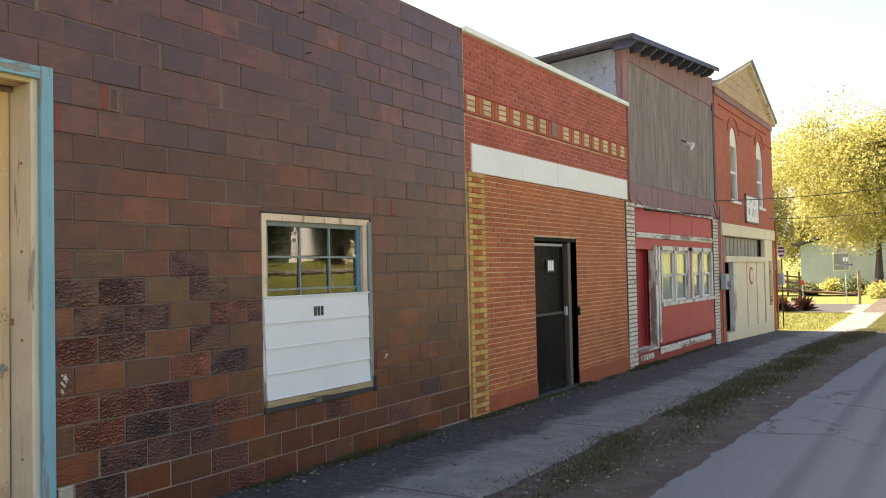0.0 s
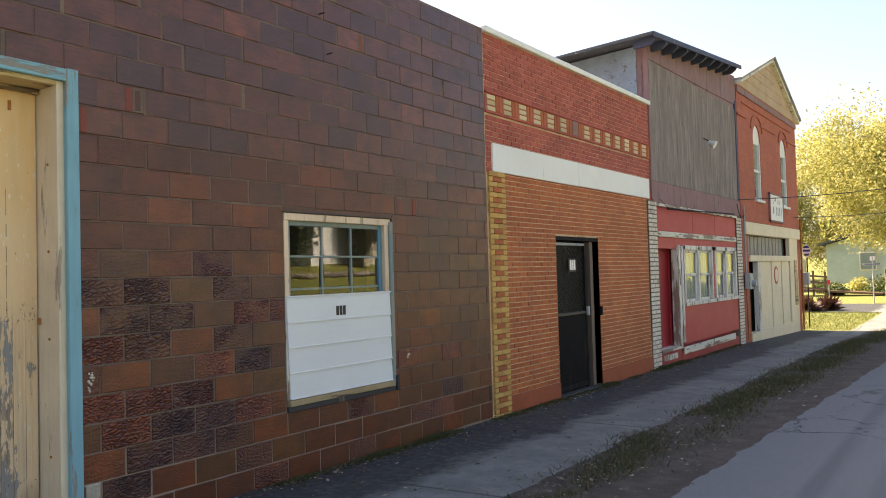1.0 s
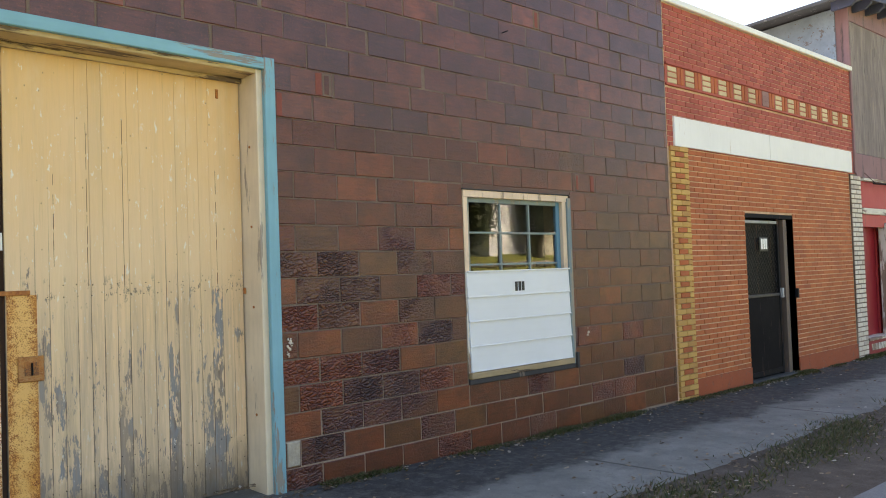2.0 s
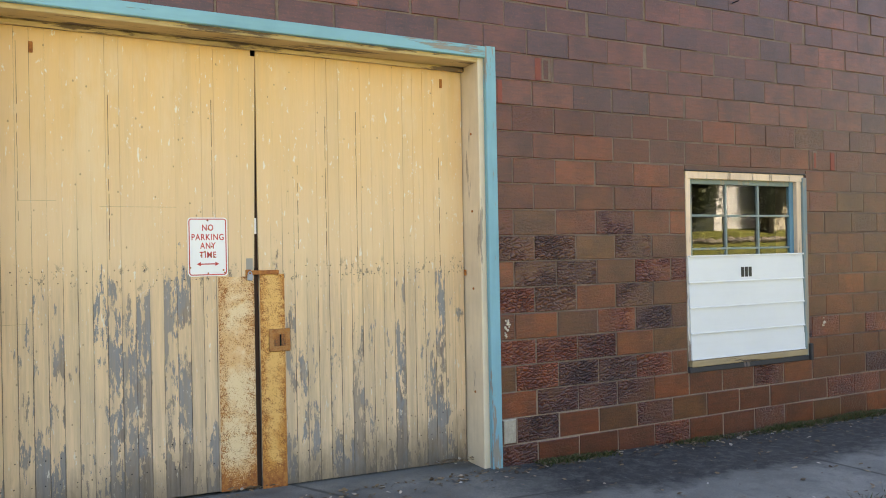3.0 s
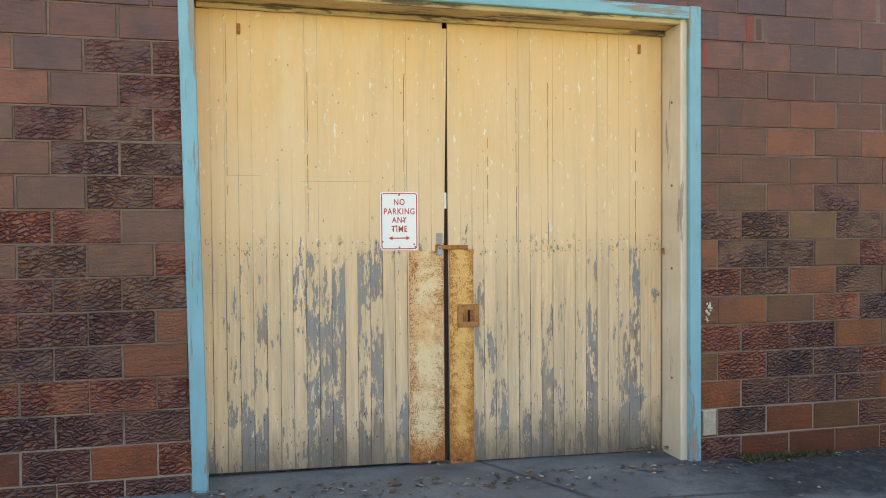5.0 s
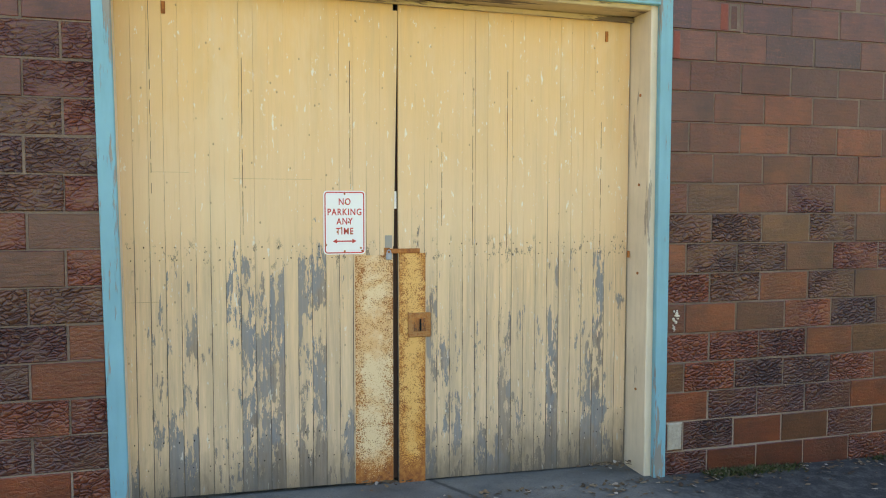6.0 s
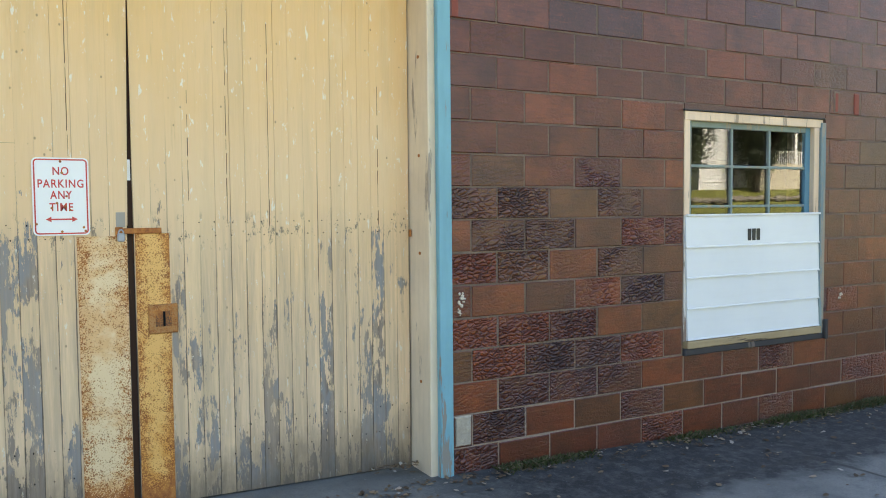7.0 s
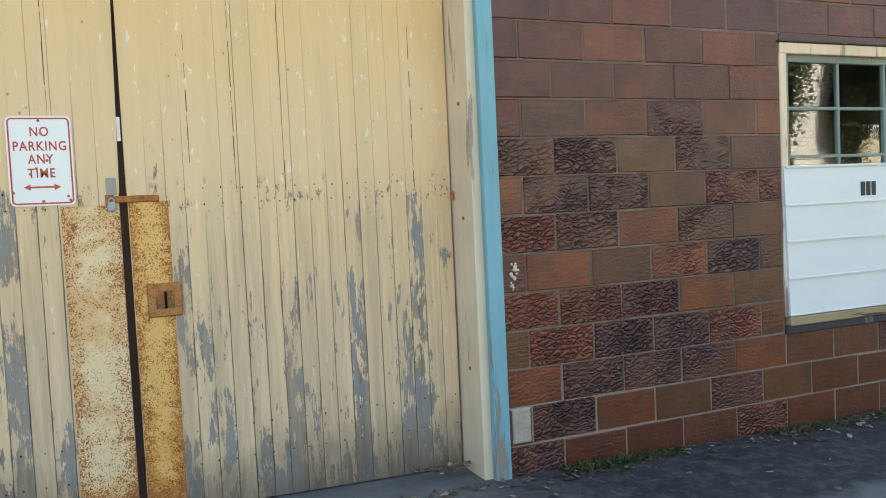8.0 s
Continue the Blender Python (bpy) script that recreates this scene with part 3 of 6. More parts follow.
def box(bm, x0, x1, y0, y1, z0, z1, bevel=0.0):
    """An upright box in a bmesh, its edges taken off by bevel."""
    r = bmesh.ops.create_cube(bm, size=1.0)
    vs = r["verts"]
    for v in vs:
        v.co = Vector(((x0 + x1) / 2 + v.co.x * (x1 - x0), (y0 + y1) / 2 + v.co.y * (y1 - y0), (z0 + z1) / 2 + v.co.z * (z1 - z0)))
    if bevel > 0:
        es = list({e for v in vs for e in v.link_edges})
        bmesh.ops.bevel(bm, geom=es, offset=bevel, segments=1, affect="EDGES", clamp_overlap=True)
    return bm


def boxed(*dims, bevel=0.0):
    return box(bmesh.new(), *dims, bevel=bevel)


def rod(bm, a, b, r, r2=None, sides=8):
    """A round bar from a to b."""
    a, b = Vector(a), Vector(b)
    d = b - a
    q = d.to_track_quat("Z", "Y").to_matrix().to_4x4()
    bmesh.ops.create_cone(bm, cap_ends=True, segments=sides, radius1=r, radius2=r if r2 is None else r2, depth=d.length, matrix=Matrix.Translation((a + b) / 2) @ q)
    return bm


def solid(bm, profile, axis, lo, hi):
    """A prism: profile is a list of 2D points, drawn out along axis from lo to hi."""
    def at(p, s):
        q = list(p)
        q.insert("xyz".index(axis), s)
        return q
    a = [bm.verts.new(at(p, lo)) for p in profile]
    b = [bm.verts.new(at(p, hi)) for p in profile]
    n = len(a)
    bm.faces.new(a)
    bm.faces.new(b[::-1])
    for i in range(n):
        bm.faces.new((a[i], b[i], b[(i + 1) % n], a[(i + 1) % n]))
    bmesh.ops.recalc_face_normals(bm, faces=bm.faces[:])
    return bm


def part(name, bm, material, parent=None, label="", kind=""):
    """One mesh object under a thing or a part."""
    ob = new(name, bm if isinstance(bm, bpy.types.Mesh) else mesh_of(name, bm))
    if not ob.data.materials:
        ob.data.materials.append(M[material])
    ob.parent = parent
    return tagged(ob, label, kind=kind)


def thing(name, label, category, at=(0, 0, 0), group="", kind=""):
    e = new(name)
    e.location = at
    e.empty_display_size = 0.1
    return tagged(e, label, category, group, kind)


def whole(name, bm, material, label, category, group="", kind=""):
    ob = part(name, bm, material)
    return tagged(ob, label, category, group, kind)


def structure(name, bm, material, label="", category=""):
    return whole(name, bm, material, label, category or "wall", kind="structure")


def leaned(bm, top, bottom, height=3.26):
    """Shifts a mesh along y by bottom at z = 0 and by top at the given height."""
    for v in bm.verts:
        v.co.y += bottom + (top - bottom) * v.co.z / height
    return bm


_chips = {}


def chip_data(h, l, depth=0.03, bevel=0.006):
    """Vertices and faces of one facing piece, its front at x = 0, from the origin along y and z, with eased front edges."""
    b = bevel
    v = [(-depth, 0, 0), (-depth, l, 0), (-depth, l, h), (-depth, 0, h), (-b, 0, 0), (-b, l, 0), (-b, l, h), (-b, 0, h), (0, b, b), (0, l - b, b), (0, l - b, h - b), (0, b, h - b)]
    f = [(8, 9, 10, 11), (4, 5, 9, 8), (5, 6, 10, 9), (6, 7, 11, 10), (7, 4, 8, 11), (0, 1, 5, 4), (1, 2, 6, 5), (2, 3, 7, 6), (3, 0, 4, 7)]
    return v, f


def chip(name, h, l, material, parent, place, depth=0.03, bevel=0.006, tip=0.0):
    """A facing piece as an object of its own; alike pieces share one mesh."""
    key = (round(h, 3), round(l, 2), round(depth, 3), round(bevel, 4), material)
    if key not in _chips:
        me = bpy.data.meshes.new(name)
        v, f = chip_data(*key[:4])
        me.from_pydata(v, [], f)
        me.materials.append(M[material])
        _chips[key] = me
    ob = new(name, _chips[key])
    ob.parent = parent
    ob.location = place
    ob.rotation_euler = (tip, 0, 0)
    return ob


def chips_joined(name, rects, material, parent, depth=0.03, bevel=0.006, label="", wob=0.002):
    """Many facing pieces in one mesh: rects of y, z, length, height, x."""
    rnd = random.Random(len(rects) + 7)
    vs, fs = [], []
    for y, z, l, h, x in rects:
        v, f = chip_data(h, l, depth, bevel)
        o = len(vs)
        dx = x + rnd.uniform(-wob, wob)
        vs += [(a + dx, b + y, c + z) for a, b, c in v]
        fs += [tuple(i + o for i in k) for k in f]
    me = bpy.data.meshes.new(name)
    me.from_pydata(vs, [], fs)
    me.materials.append(M[material])
    ob = new(name, me)
    ob.parent = parent
    return tagged(ob, label, kind="stuff")


def bond(y0, y1, z0, z1, course, length, joint, phase, holes=(), first=0, upright=None):
    """The pieces of a running bond in a field, cut round holes (y0, y1, z0, z1): yields row, y, z, length, height."""
    out = []
    upright = joint if upright is None else upright
    rows = int(round((z1 - z0) / course))
    for r in range(rows):
        za, zb = z0 + r * course + joint / 2, z0 + (r + 1) * course - joint / 2
        start = phase[(r + first) % 2]
        n0 = math.floor((y0 - start) / length)
        k = n0
        while start + k * length < y1:
            a, b = max(y0, start + k * length), min(y1, start + (k + 1) * length)
            spans = [(a, b)]
            for ha, hb, hc, hd in holes:
                if zb > hc + 0.02 and za < hd - 0.02:
                    cut = []
                    for p, q in spans:
                        if q <= ha or p >= hb:
                            cut.append((p, q))
                        else:
                            if p < ha:
                                cut.append((p, ha))
                            if q > hb:
                                cut.append((hb, q))
                    spans = cut
            for p, q in spans:
                if q - p > 0.035:
                    out.append((r + first, p + upright / 2, za, q - p - upright, zb - za))
            k += 1
    return out


def text_bars(parent, name, material, x, y0, y1, z0, z1, n):
    """Unreadable writing: upright bars on a face that looks along x."""
    w = (y1 - y0) / n
    for i in range(n):
        part(name, boxed(x, x + 0.003, y0 + i * w + w * 0.12, y0 + (i + 1) * w - w * 0.12, z0, z1), material, parent)


def lettering(name, text, size, material, parent, place, squash=1.0):
    """Words in the built-in font, upright on a face that looks along +x."""
    cu = bpy.data.curves.new(name, "FONT")
    cu.body, cu.size, cu.align_x, cu.extrude = text, size, "CENTER", 0.0006
    cu.space_character, cu.offset = 1.16, 0.0010
    tmp = bpy.data.objects.new(name, cu)
    scene.collection.objects.link(tmp)
    bpy.context.view_layer.update()
    me = bpy.data.meshes.new_from_object(tmp.evaluated_get(bpy.context.evaluated_depsgraph_get()))
    bpy.data.objects.remove(tmp)
    me.transform(Matrix(((0, 0, 1, place[0]), (squash, 0, 0, place[1]), (0, 1, 0, place[2]), (0, 0, 0, 1))))
    me.materials.clear()
    me.materials.append(M[material])
    return part(name, me, material, parent)


# ---- ground ----
_PROFILE = [(-200, 0.30), (-8, 0.16), (-3.5, 0.11), (0, 0.045), (2.6, 0.0), (12, -0.07), (17, -0.11), (25, -0.33), (32, -0.26), (45, 0.02), (60, 0.45), (90, 1.2), (400, 5)]


def gz(y, x=0.0):
    """Height of the ground, which falls gently along the street and rises past the cross lane and across the road."""
    for (a, za), (b, zb) in zip(_PROFILE, _PROFILE[1:]):
        if y <= b:
            z = za + (zb - za) * (y - a) / (b - a)
            break
    else:
        z = _PROFILE[-1][1]
    if x > 10:
        z += min(x - 10, 15) * 0.205
    return z


def sheet(xs, ys, lift, edge=None):
    """A strip of ground that follows the slope: xs are shares across it, edge(y) gives its two sides."""
    bm = bmesh.new()
    grid = []
    for y in ys:
        a, b = edge(y) if edge else (0, 1)
        grid.append([bm.verts.new(((a + (b - a) * s) if edge else s, y, gz(y, (a + (b - a) * s) if edge else s) + lift)) for s in xs])
    for p, q in zip(grid, grid[1:]):
        for i in range(len(xs) - 1):
            bm.faces.new((p[i], p[i + 1], q[i + 1], q[i]))
    return bm


def steps(a, b, d):
    n = max(1, int(round((b - a) / d)))
    return [a + (b - a) * i / n for i in range(n + 1)]


def wob(y, seed, amount):
    return amount * (noise.noise((y * 0.9, seed, 0.3)) + 0.6 * noise.noise((y * 3.1, seed, 5.3)) + 0.35 * noise.noise((y * 9.0, seed, 2.3)))


_ys = [-200, -80, -30] + steps(-12, 90, 1.0) + [120, 170, 260, 400]
structure("ground", sheet([-250, -120, -60, -30, -12, -4, 0, 1.2, 2.2, 3.2, 6, 9, 10, 14, 19, 24, 40, 80, 250], _ys, -0.045), "lawn", "dry green-yellow autumn lawn beyond the street", "ground")
_fine = [-120, -60, -30] + steps(-12, 26, 0.12) + steps(26.5, 60, 0.5) + [90, 140]
structure("road", sheet([0, 0.25, 0.5, 0.75, 1], _fine, 0.003, lambda y: (3.04 + max(0.0, min(0.56, (y - 3) * 0.037)) + wob(y * 2.2, 1.0, 0.055), 9.2)), "asphalt", "worn pale asphalt road with cracks and tyre tracks", "road")
structure("dirt_verge", sheet([0, 0.5, 1], _fine, -0.005, lambda y: (1.6, 3.9)), "dirt", "bare brown dirt verge beside the road", "ground")
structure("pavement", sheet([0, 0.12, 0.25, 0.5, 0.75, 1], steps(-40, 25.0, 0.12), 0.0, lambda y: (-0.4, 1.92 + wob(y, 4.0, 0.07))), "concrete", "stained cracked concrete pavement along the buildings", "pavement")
structure("pavement_far", sheet([0, 0.5, 1], steps(25.0, 34, 0.5), 0.0, lambda y: (1.4, 2.45 + wob(y, 2.0, 0.03))), "concrete", "sunlit concrete path beyond the last building", "pavement")
structure("cross_lane", sheet([-60, -20, -8, -2, 1.1, 3.4], steps(34, 39.5, 0.5), -0.014), "concrete", "sunlit pale cross lane", "road")

# ---- wall of glazed clay blocks ----
C = 0.203
W1_L, W1_R, W1_TOP = -9.0, 5.435, 24 * C + 0.02
DOOR = (-3.49, -0.02, -0.3, 3.255)
WIN = (1.935, 3.492, 0.60, 2.43)
bm = bmesh.new()
for a in ((W1_L, DOOR[0], -0.4, W1_TOP), (DOOR[0], DOOR[1], DOOR[3], W1_TOP), (DOOR[1], WIN[0], -0.4, W1_TOP), (WIN[0], WIN[1], -0.4, WIN[2]), (WIN[0], WIN[1], WIN[3], W1_TOP), (WIN[1], W1_R, -0.4, W1_TOP)):
    box(bm, -0.36, -0.005, a[0], a[1], a[2], a[3])
wall_1 = structure("wall_1", bm, "mortar", "garage wall of brown-red glazed clay blocks, some crackled")
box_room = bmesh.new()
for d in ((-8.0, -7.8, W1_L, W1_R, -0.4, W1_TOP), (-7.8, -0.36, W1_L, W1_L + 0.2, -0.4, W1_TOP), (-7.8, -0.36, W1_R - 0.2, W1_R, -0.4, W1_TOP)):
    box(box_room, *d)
structure("wall_1_rear", box_room, "dark_room", "inner walls of the garage, coloured dark for the unlit room")
structure("roof_1", boxed(-8.2, -0.36, W1_L, W1_R, W1_TOP - 0.5, W1_TOP - 0.3), "roof", "flat tarred roof of the garage", "roof")
structure("floor_1", boxed(-7.8, -0.36, W1_L, W1_R, -0.4, 0.02), "concrete", "dim concrete garage floor", "floor")
rnd = random.Random(5)
B, JOINT = 0.4015, 0.009
_right = bond(-0.015, W1_R, 0.0, 16 * C, C, B, JOINT, (0.337, 0.145), (WIN,))
_left = bond(W1_L, -3.46, -C + 0.02, 16 * C, C, 0.381, JOINT, (-3.875, -3.685), (), -1)
_top = bond(W1_L, W1_R, 16 * C, 24 * C + 0.02, C, B, JOINT, (0.300, 0.095), ((-3.48, -0.03, -1, 3.255),))
_near = [p for p in _right if p[2] < 14 * C - 0.05] + [p for p in _left if p[1] > -4.9]
_rest = [p for p in _right + _left if p not in _near] + _top
# the firing of the blocks beside the door, course by course from the ground, away from the right jamb and towards the left one
RIGHT_MIX = ("DbbdObdD", "kKogDgbb", "oDDDobbB", "gOKKObdb", "OOBogbob", "bodOKdob", "OGoGdbdb", "oGGdOBbd", "GGgGdbbd", "bgbBbobb", "bbbbbdbb", "bbobobbd", "dbobdbbb", "bbbdbbob")
LEFT_MIX = ("DDD", "DoO", "DDK", "OOB", "KKb", "DDb", "BGG", "GdO", "OOd", "dGO", "bKG", "BGO", "obB", "dDB", "bbb", "bdb")
for r, y, z, l, h in _near:
    if y < -3:
        line, k = LEFT_MIX[max(0, min(15, r))], 2 - int((-3.5 - y - l / 2) / 0.381 + 0.25)
    else:
        line, k = RIGHT_MIX[min(13, r)], int((y + l / 2 - (0.337, 0.145)[r % 2]) / B + 1)
    pick = line[k] if 0 <= k < len(line) and y < 3.4 else rnd.choice("oObbbbbdDgGd" if z < 1.6 else "obbbbbddgb")
    chip("clay_block", h - rnd.choice((0.0, 0.0, 0.003)), l - rnd.choice((0.0, 0.0, 0.004)), "block_" + pick, wall_1, (rnd.uniform(-0.003, 0.004), y + rnd.uniform(-0.003, 0.003), z + rnd.uniform(-0.002, 0.002)), bevel=0.0045, tip=rnd.uniform(-0.004, 0.004))
chips_joined("upper_clay_blocks", [(y + rnd.uniform(-0.012, 0.012), z + rnd.uniform(-0.002, 0.002), l - 0.002, h, 0.0) for r, y, z, l, h in _rest], "block_joined", wall_1, bevel=0.0045, wob=0.004)
# odd patches in the wall: brick ends and blobs of plaster
for y, z, l, h, mat, x in ((0.365, 15 * C + 0.012, 0.055, 0.175, "brick_dull", 0.006), (0.43, 15 * C + 0.008, 0.085, 0.185, "mortar", 0.005), (0.447, 15 * C + 0.022, 0.05, 0.155, "block_b", 0.007),
                           (0.012, 14 * C + 0.01, 0.05, 0.18, "brick_dull", 0.006), (3.60, 12 * C + 0.01, 0.07, 0.18, "mortar", 0.004), (3.613, 12 * C + 0.02, 0.045, 0.155, "brick_dull", 0.006), (3.86, 12 * C + 0.01, 0.06, 0.17, "brick_dull", 0.006),
                           (3.02, 20 * C + 0.008, 0.09, 0.185, "mortar", 0.004), (3.035, 20 * C + 0.02, 0.05, 0.16, "brick_dull", 0.006), (1.36, 21 * C + 0.01, 0.02, 0.18, "mortar", 0.003), (2.62, 22 * C + 0.01, 0.09, 0.18, "mortar", 0.004)):
    chip("patch_brick", h, l, mat, wall_1, (x, y, z), bevel=0.004)
chip("cement_block", 0.19, 0.125, "mortar_pale", wall_1, (0.008, 0.015, C + 0.01), bevel=0.01)


def splat(place, size, seed):
    """A flattened blob of plaster with runs."""
    b = bmesh.new()
    rr = random.Random(seed)
    for i in range(13):
        a = rr.uniform(0, 6.28)
        d = size * rr.uniform(0, 1.0)
        s = size * rr.uniform(0.07, 0.24)
        bmesh.ops.create_icosphere(b, subdivisions=2, radius=1.0, matrix=Matrix.Translation((0, math.cos(a) * d * 0.6, math.sin(a) * d)) @ Matrix.Diagonal((0.006, s, s * rr.uniform(0.5, 1.2), 1)))
    b.transform(Matrix.Translation(place))
    return b


part("plaster_blob", splat((0.004, 0.075, 5.62 * C), 0.055, 3), "plaster_white", wall_1)
part("plaster_blob", splat((0.004, 0.05, 5.2 * C), 0.03, 4), "plaster_white", wall_1)
part("plaster_blob", splat((0.004, 3.72, 4.65 * C), 0.06, 9), "plaster_white", wall_1)
# rusty pins left in the upper wall
for y, z in ((1.55, 21.1 * C), (2.45, 21.2 * C), (2.55, 19.4 * C), (2.75, 22.3 * C)):
    part("iron_pin", rod(bmesh.new(), (-0.02, y, z), (0.06, y + 0.02, z + 0.01), 0.006), "iron", wall_1)

# ---- garage door ----
DX = -0.28
door_1 = thing("door_1", "wide double wooden garage door with peeling yellow paint", "door", (DX, -1.78, 0.06), kind="structure")


def dpart(name, bm, material, parent=door_1, label="", kind=""):
    """A part whose mesh is drawn in world places, under a parent with an offset."""
    ob = part(name, bm, material, parent, label, kind)
    ob.matrix_parent_inverse = Matrix.Translation(parent.location).inverted() if parent.type == "EMPTY" else Matrix.Identity(4)
    return ob


# teal outer frame, cream reveals and head
outer_casing = thing("door_frame", "teal painted timber frame, worn, with cream reveals, round the garage door", "door frame", (0, -1.78, 0), kind="structure")
RIGHT, LEFT = (-0.008, -0.004), (-0.004, 0.045)
for nm, d, mt, lean in (("casing", (-0.02, 0.026, -0.09, 0.0, 0.02, 3.275), "teal", RIGHT), ("casing", (-0.02, 0.026, -3.53, -3.435, 0.06, 3.30), "teal", LEFT), ("head_casing", (-0.02, 0.024, -3.435, -0.095, 3.185, 3.27), "teal_head", (0, 0)),
                        ("reveal", (DX - 0.03, -0.02, -0.142, -0.06, 0.02, 3.19), "cream_jamb", (0, 0)), ("reveal", (DX - 0.03, -0.02, -3.5, -3.448, 0.06, 3.18), "cream_jamb", LEFT), ("head_reveal", (DX - 0.03, -0.02, -3.442, -0.142, 3.155, 3.21), "raw_cream", (0, 0)),
                        ("stop_bead", (DX + 0.012, DX + 0.045, -3.442, -0.142, 3.12, 3.153), "raw_cream", (0, 0))):
    b = leaned(boxed(*d, bevel=0.005), *lean)
    if d[3] - d[2] > 1:
        for v in b.verts:
            v.co.z += (-0.1 - v.co.y) * 0.008
    dpart(nm, b, mt, outer_casing)
for z in (0.62, 1.42, 2.02, 2.62):
    dpart("bolt_head", rod(bmesh.new(), (-0.14, -0.135, z), (-0.14, -0.148, z), 0.010), "rust", outer_casing)
dpart("hinge_knuckle", rod(bmesh.new(), (DX + 0.035, -0.158, 1.52), (DX + 0.035, -0.158, 1.565), 0.010), "rust", outer_casing)

leaf_l = dpart("leaf", boxed(DX - 0.06, DX - 0.022, -3.452, -1.815, 0.11, 3.155), "dark_wood")
# its dark colour, left bare by the reveal, stands in for the shadow gap
leaf_r = dpart("leaf", boxed(DX - 0.06, DX - 0.022, -1.785, -0.08, 0.06, 3.155), "dark_wood")
leaf_l["label"] = leaf_r["label"] = "door leaf of narrow vertical boards, yellow paint peeled to grey"


def planks(leaf, y0, y1, zb, n, seed):
    rr = random.Random(seed)
    w = (y1 - y0) / n
    y = y0
    for i in range(n):
        g = rr.choice((0.0, 0.0, 0.0, 0.0, 0.0003, 0.0004, 0.0012))
        zlo = zb + 0.055 * (y1 - y) / (y1 - y0) * 0.6
        ob = part("plank", boxed(-0.011, 0.011, g, w - g, zlo, 3.152 - rr.uniform(0, 0.006), bevel=0.0003 if g else 0.0), "plank", leaf)
        ob.location = (DX - 0.011 + rr.uniform(-0.0007, 0.0007), y, 0)
        y += w


planks(leaf_l, -3.449, -1.818, 0.10, 19, 2)
planks(leaf_r, -1.783, -0.150, 0.055, 19, 8)
# splits in the boards where the paint has opened
for leaf, y, z0, z1 in ((leaf_l, -3.263, 1.95, 2.98), (leaf_l, -2.745, 1.70, 2.62), (leaf_l, -2.093, 1.98, 2.75), (leaf_r, -1.495, 1.75, 2.30), (leaf_r, -1.285, 1.62, 2.72), (leaf_r, -1.045, 1.60, 2.78), (leaf_r, -0.36, 1.60, 2.35)):
    rr = random.Random(int(-y * 100))
    b = bmesh.new()
    z = z0
    while z < z1:
        h = rr.uniform(0.05, 0.16)
        w = rr.uniform(0.0007, 0.0019)
        q = y + rr.uniform(-0.0012, 0.0012)
        box(b, DX - 0.002, DX + 0.0012, q - w, q + w, z, z + h)
        z += h + rr.choice((0.0, 0.0, 0.02, 0.06))
    part("paint_split", b, "seam", leaf)
# two long scores across the boards
for y0, y1, z in ((-3.26, -3.05, 2.075), (-2.80, -2.33, 2.040), (-3.40, -3.22, 1.31)):
    part("score_line", boxed(DX - 0.002, DX + 0.0010, y0, y1, z, z + 0.0018), "raw_wood", leaf_l)
# steel plates along the meeting edges
dpart("kick_plate", boxed(DX, DX + 0.004, -2.065, -1.82, 0.10, 1.565, bevel=0.001), "rust_plate", label="cream steel plate speckled with rust")
dpart("kick_plate", boxed(DX, DX + 0.004, -1.78, -1.605, 0.075, 1.575, bevel=0.001), "rust_plate_b", label="cream steel plate streaked with orange rust")
dpart("meeting_strip", boxed(DX - 0.055, DX - 0.03, -1.825, -1.775, 0.1, 3.1), "seam")
for sgn, e0 in ((1, -1.8185), (-1, -1.7830)):
    dpart("edge_strip", solid(bmesh.new(), [(e0, 1.62), (e0 + sgn * 0.003, 1.62), (e0 + sgn * (0.031 if sgn > 0 else 0.002), 3.10), (e0, 3.10)], "x", DX - 0.022, DX), "plank")
lock = dpart("lock_plate", boxed(DX + 0.004, DX + 0.018, -1.725, -1.57, 1.03, 1.19, bevel=0.006), "rust_lock", label="square rusty lock plate with a sunken cup")
dpart("lock_cup", boxed(DX + 0.017, DX + 0.020, -1.688, -1.604, 1.068, 1.153, bevel=0.002), "dark_rust", lock)
dpart("lock_handle", rod(bmesh.new(), (DX + 0.023, -1.644, 1.07), (DX + 0.023, -1.644, 1.15), 0.006), "iron", lock)
dpart("hasp", boxed(DX + 0.004, DX + 0.016, -1.84, -1.645, 1.575, 1.605, bevel=0.003), "rust")
dpart("hasp_staple", boxed(DX + 0.002, DX + 0.012, -1.878, -1.84, 1.565, 1.612, bevel=0.003), "rust")
b = bmesh.new()
for k in range(8):
    rod(b, (DX + 0.026, -1.8515 + 0.0125 * math.cos(k * math.pi / 8), 1.578 + 0.02 * math.sin(k * math.pi / 8)), (DX + 0.026, -1.8515 + 0.0125 * math.cos((k + 1) * math.pi / 8), 1.578 + 0.02 * math.sin((k + 1) * math.pi / 8)), 0.004)
dpart("padlock_shackle", b, "galv")
dpart("padlock", boxed(DX + 0.016, DX + 0.036, -1.870, -1.833, 1.535, 1.580, bevel=0.006), "galv")
dpart("backing_strip", boxed(DX, DX + 0.003, -1.872, -1.826, 1.61, 1.69, bevel=0.001), "grey_slat")
dpart("paper_scrap", boxed(DX - 0.024, DX - 0.012, -1.809, -1.793, 1.86, 1.97), "sign_white")
for y in (-3.18, -0.33):
    dpart("rust_bracket", boxed(DX, DX + 0.008, y - 0.012, y + 0.012, 2.99, 3.06, bevel=0.003), "rust")
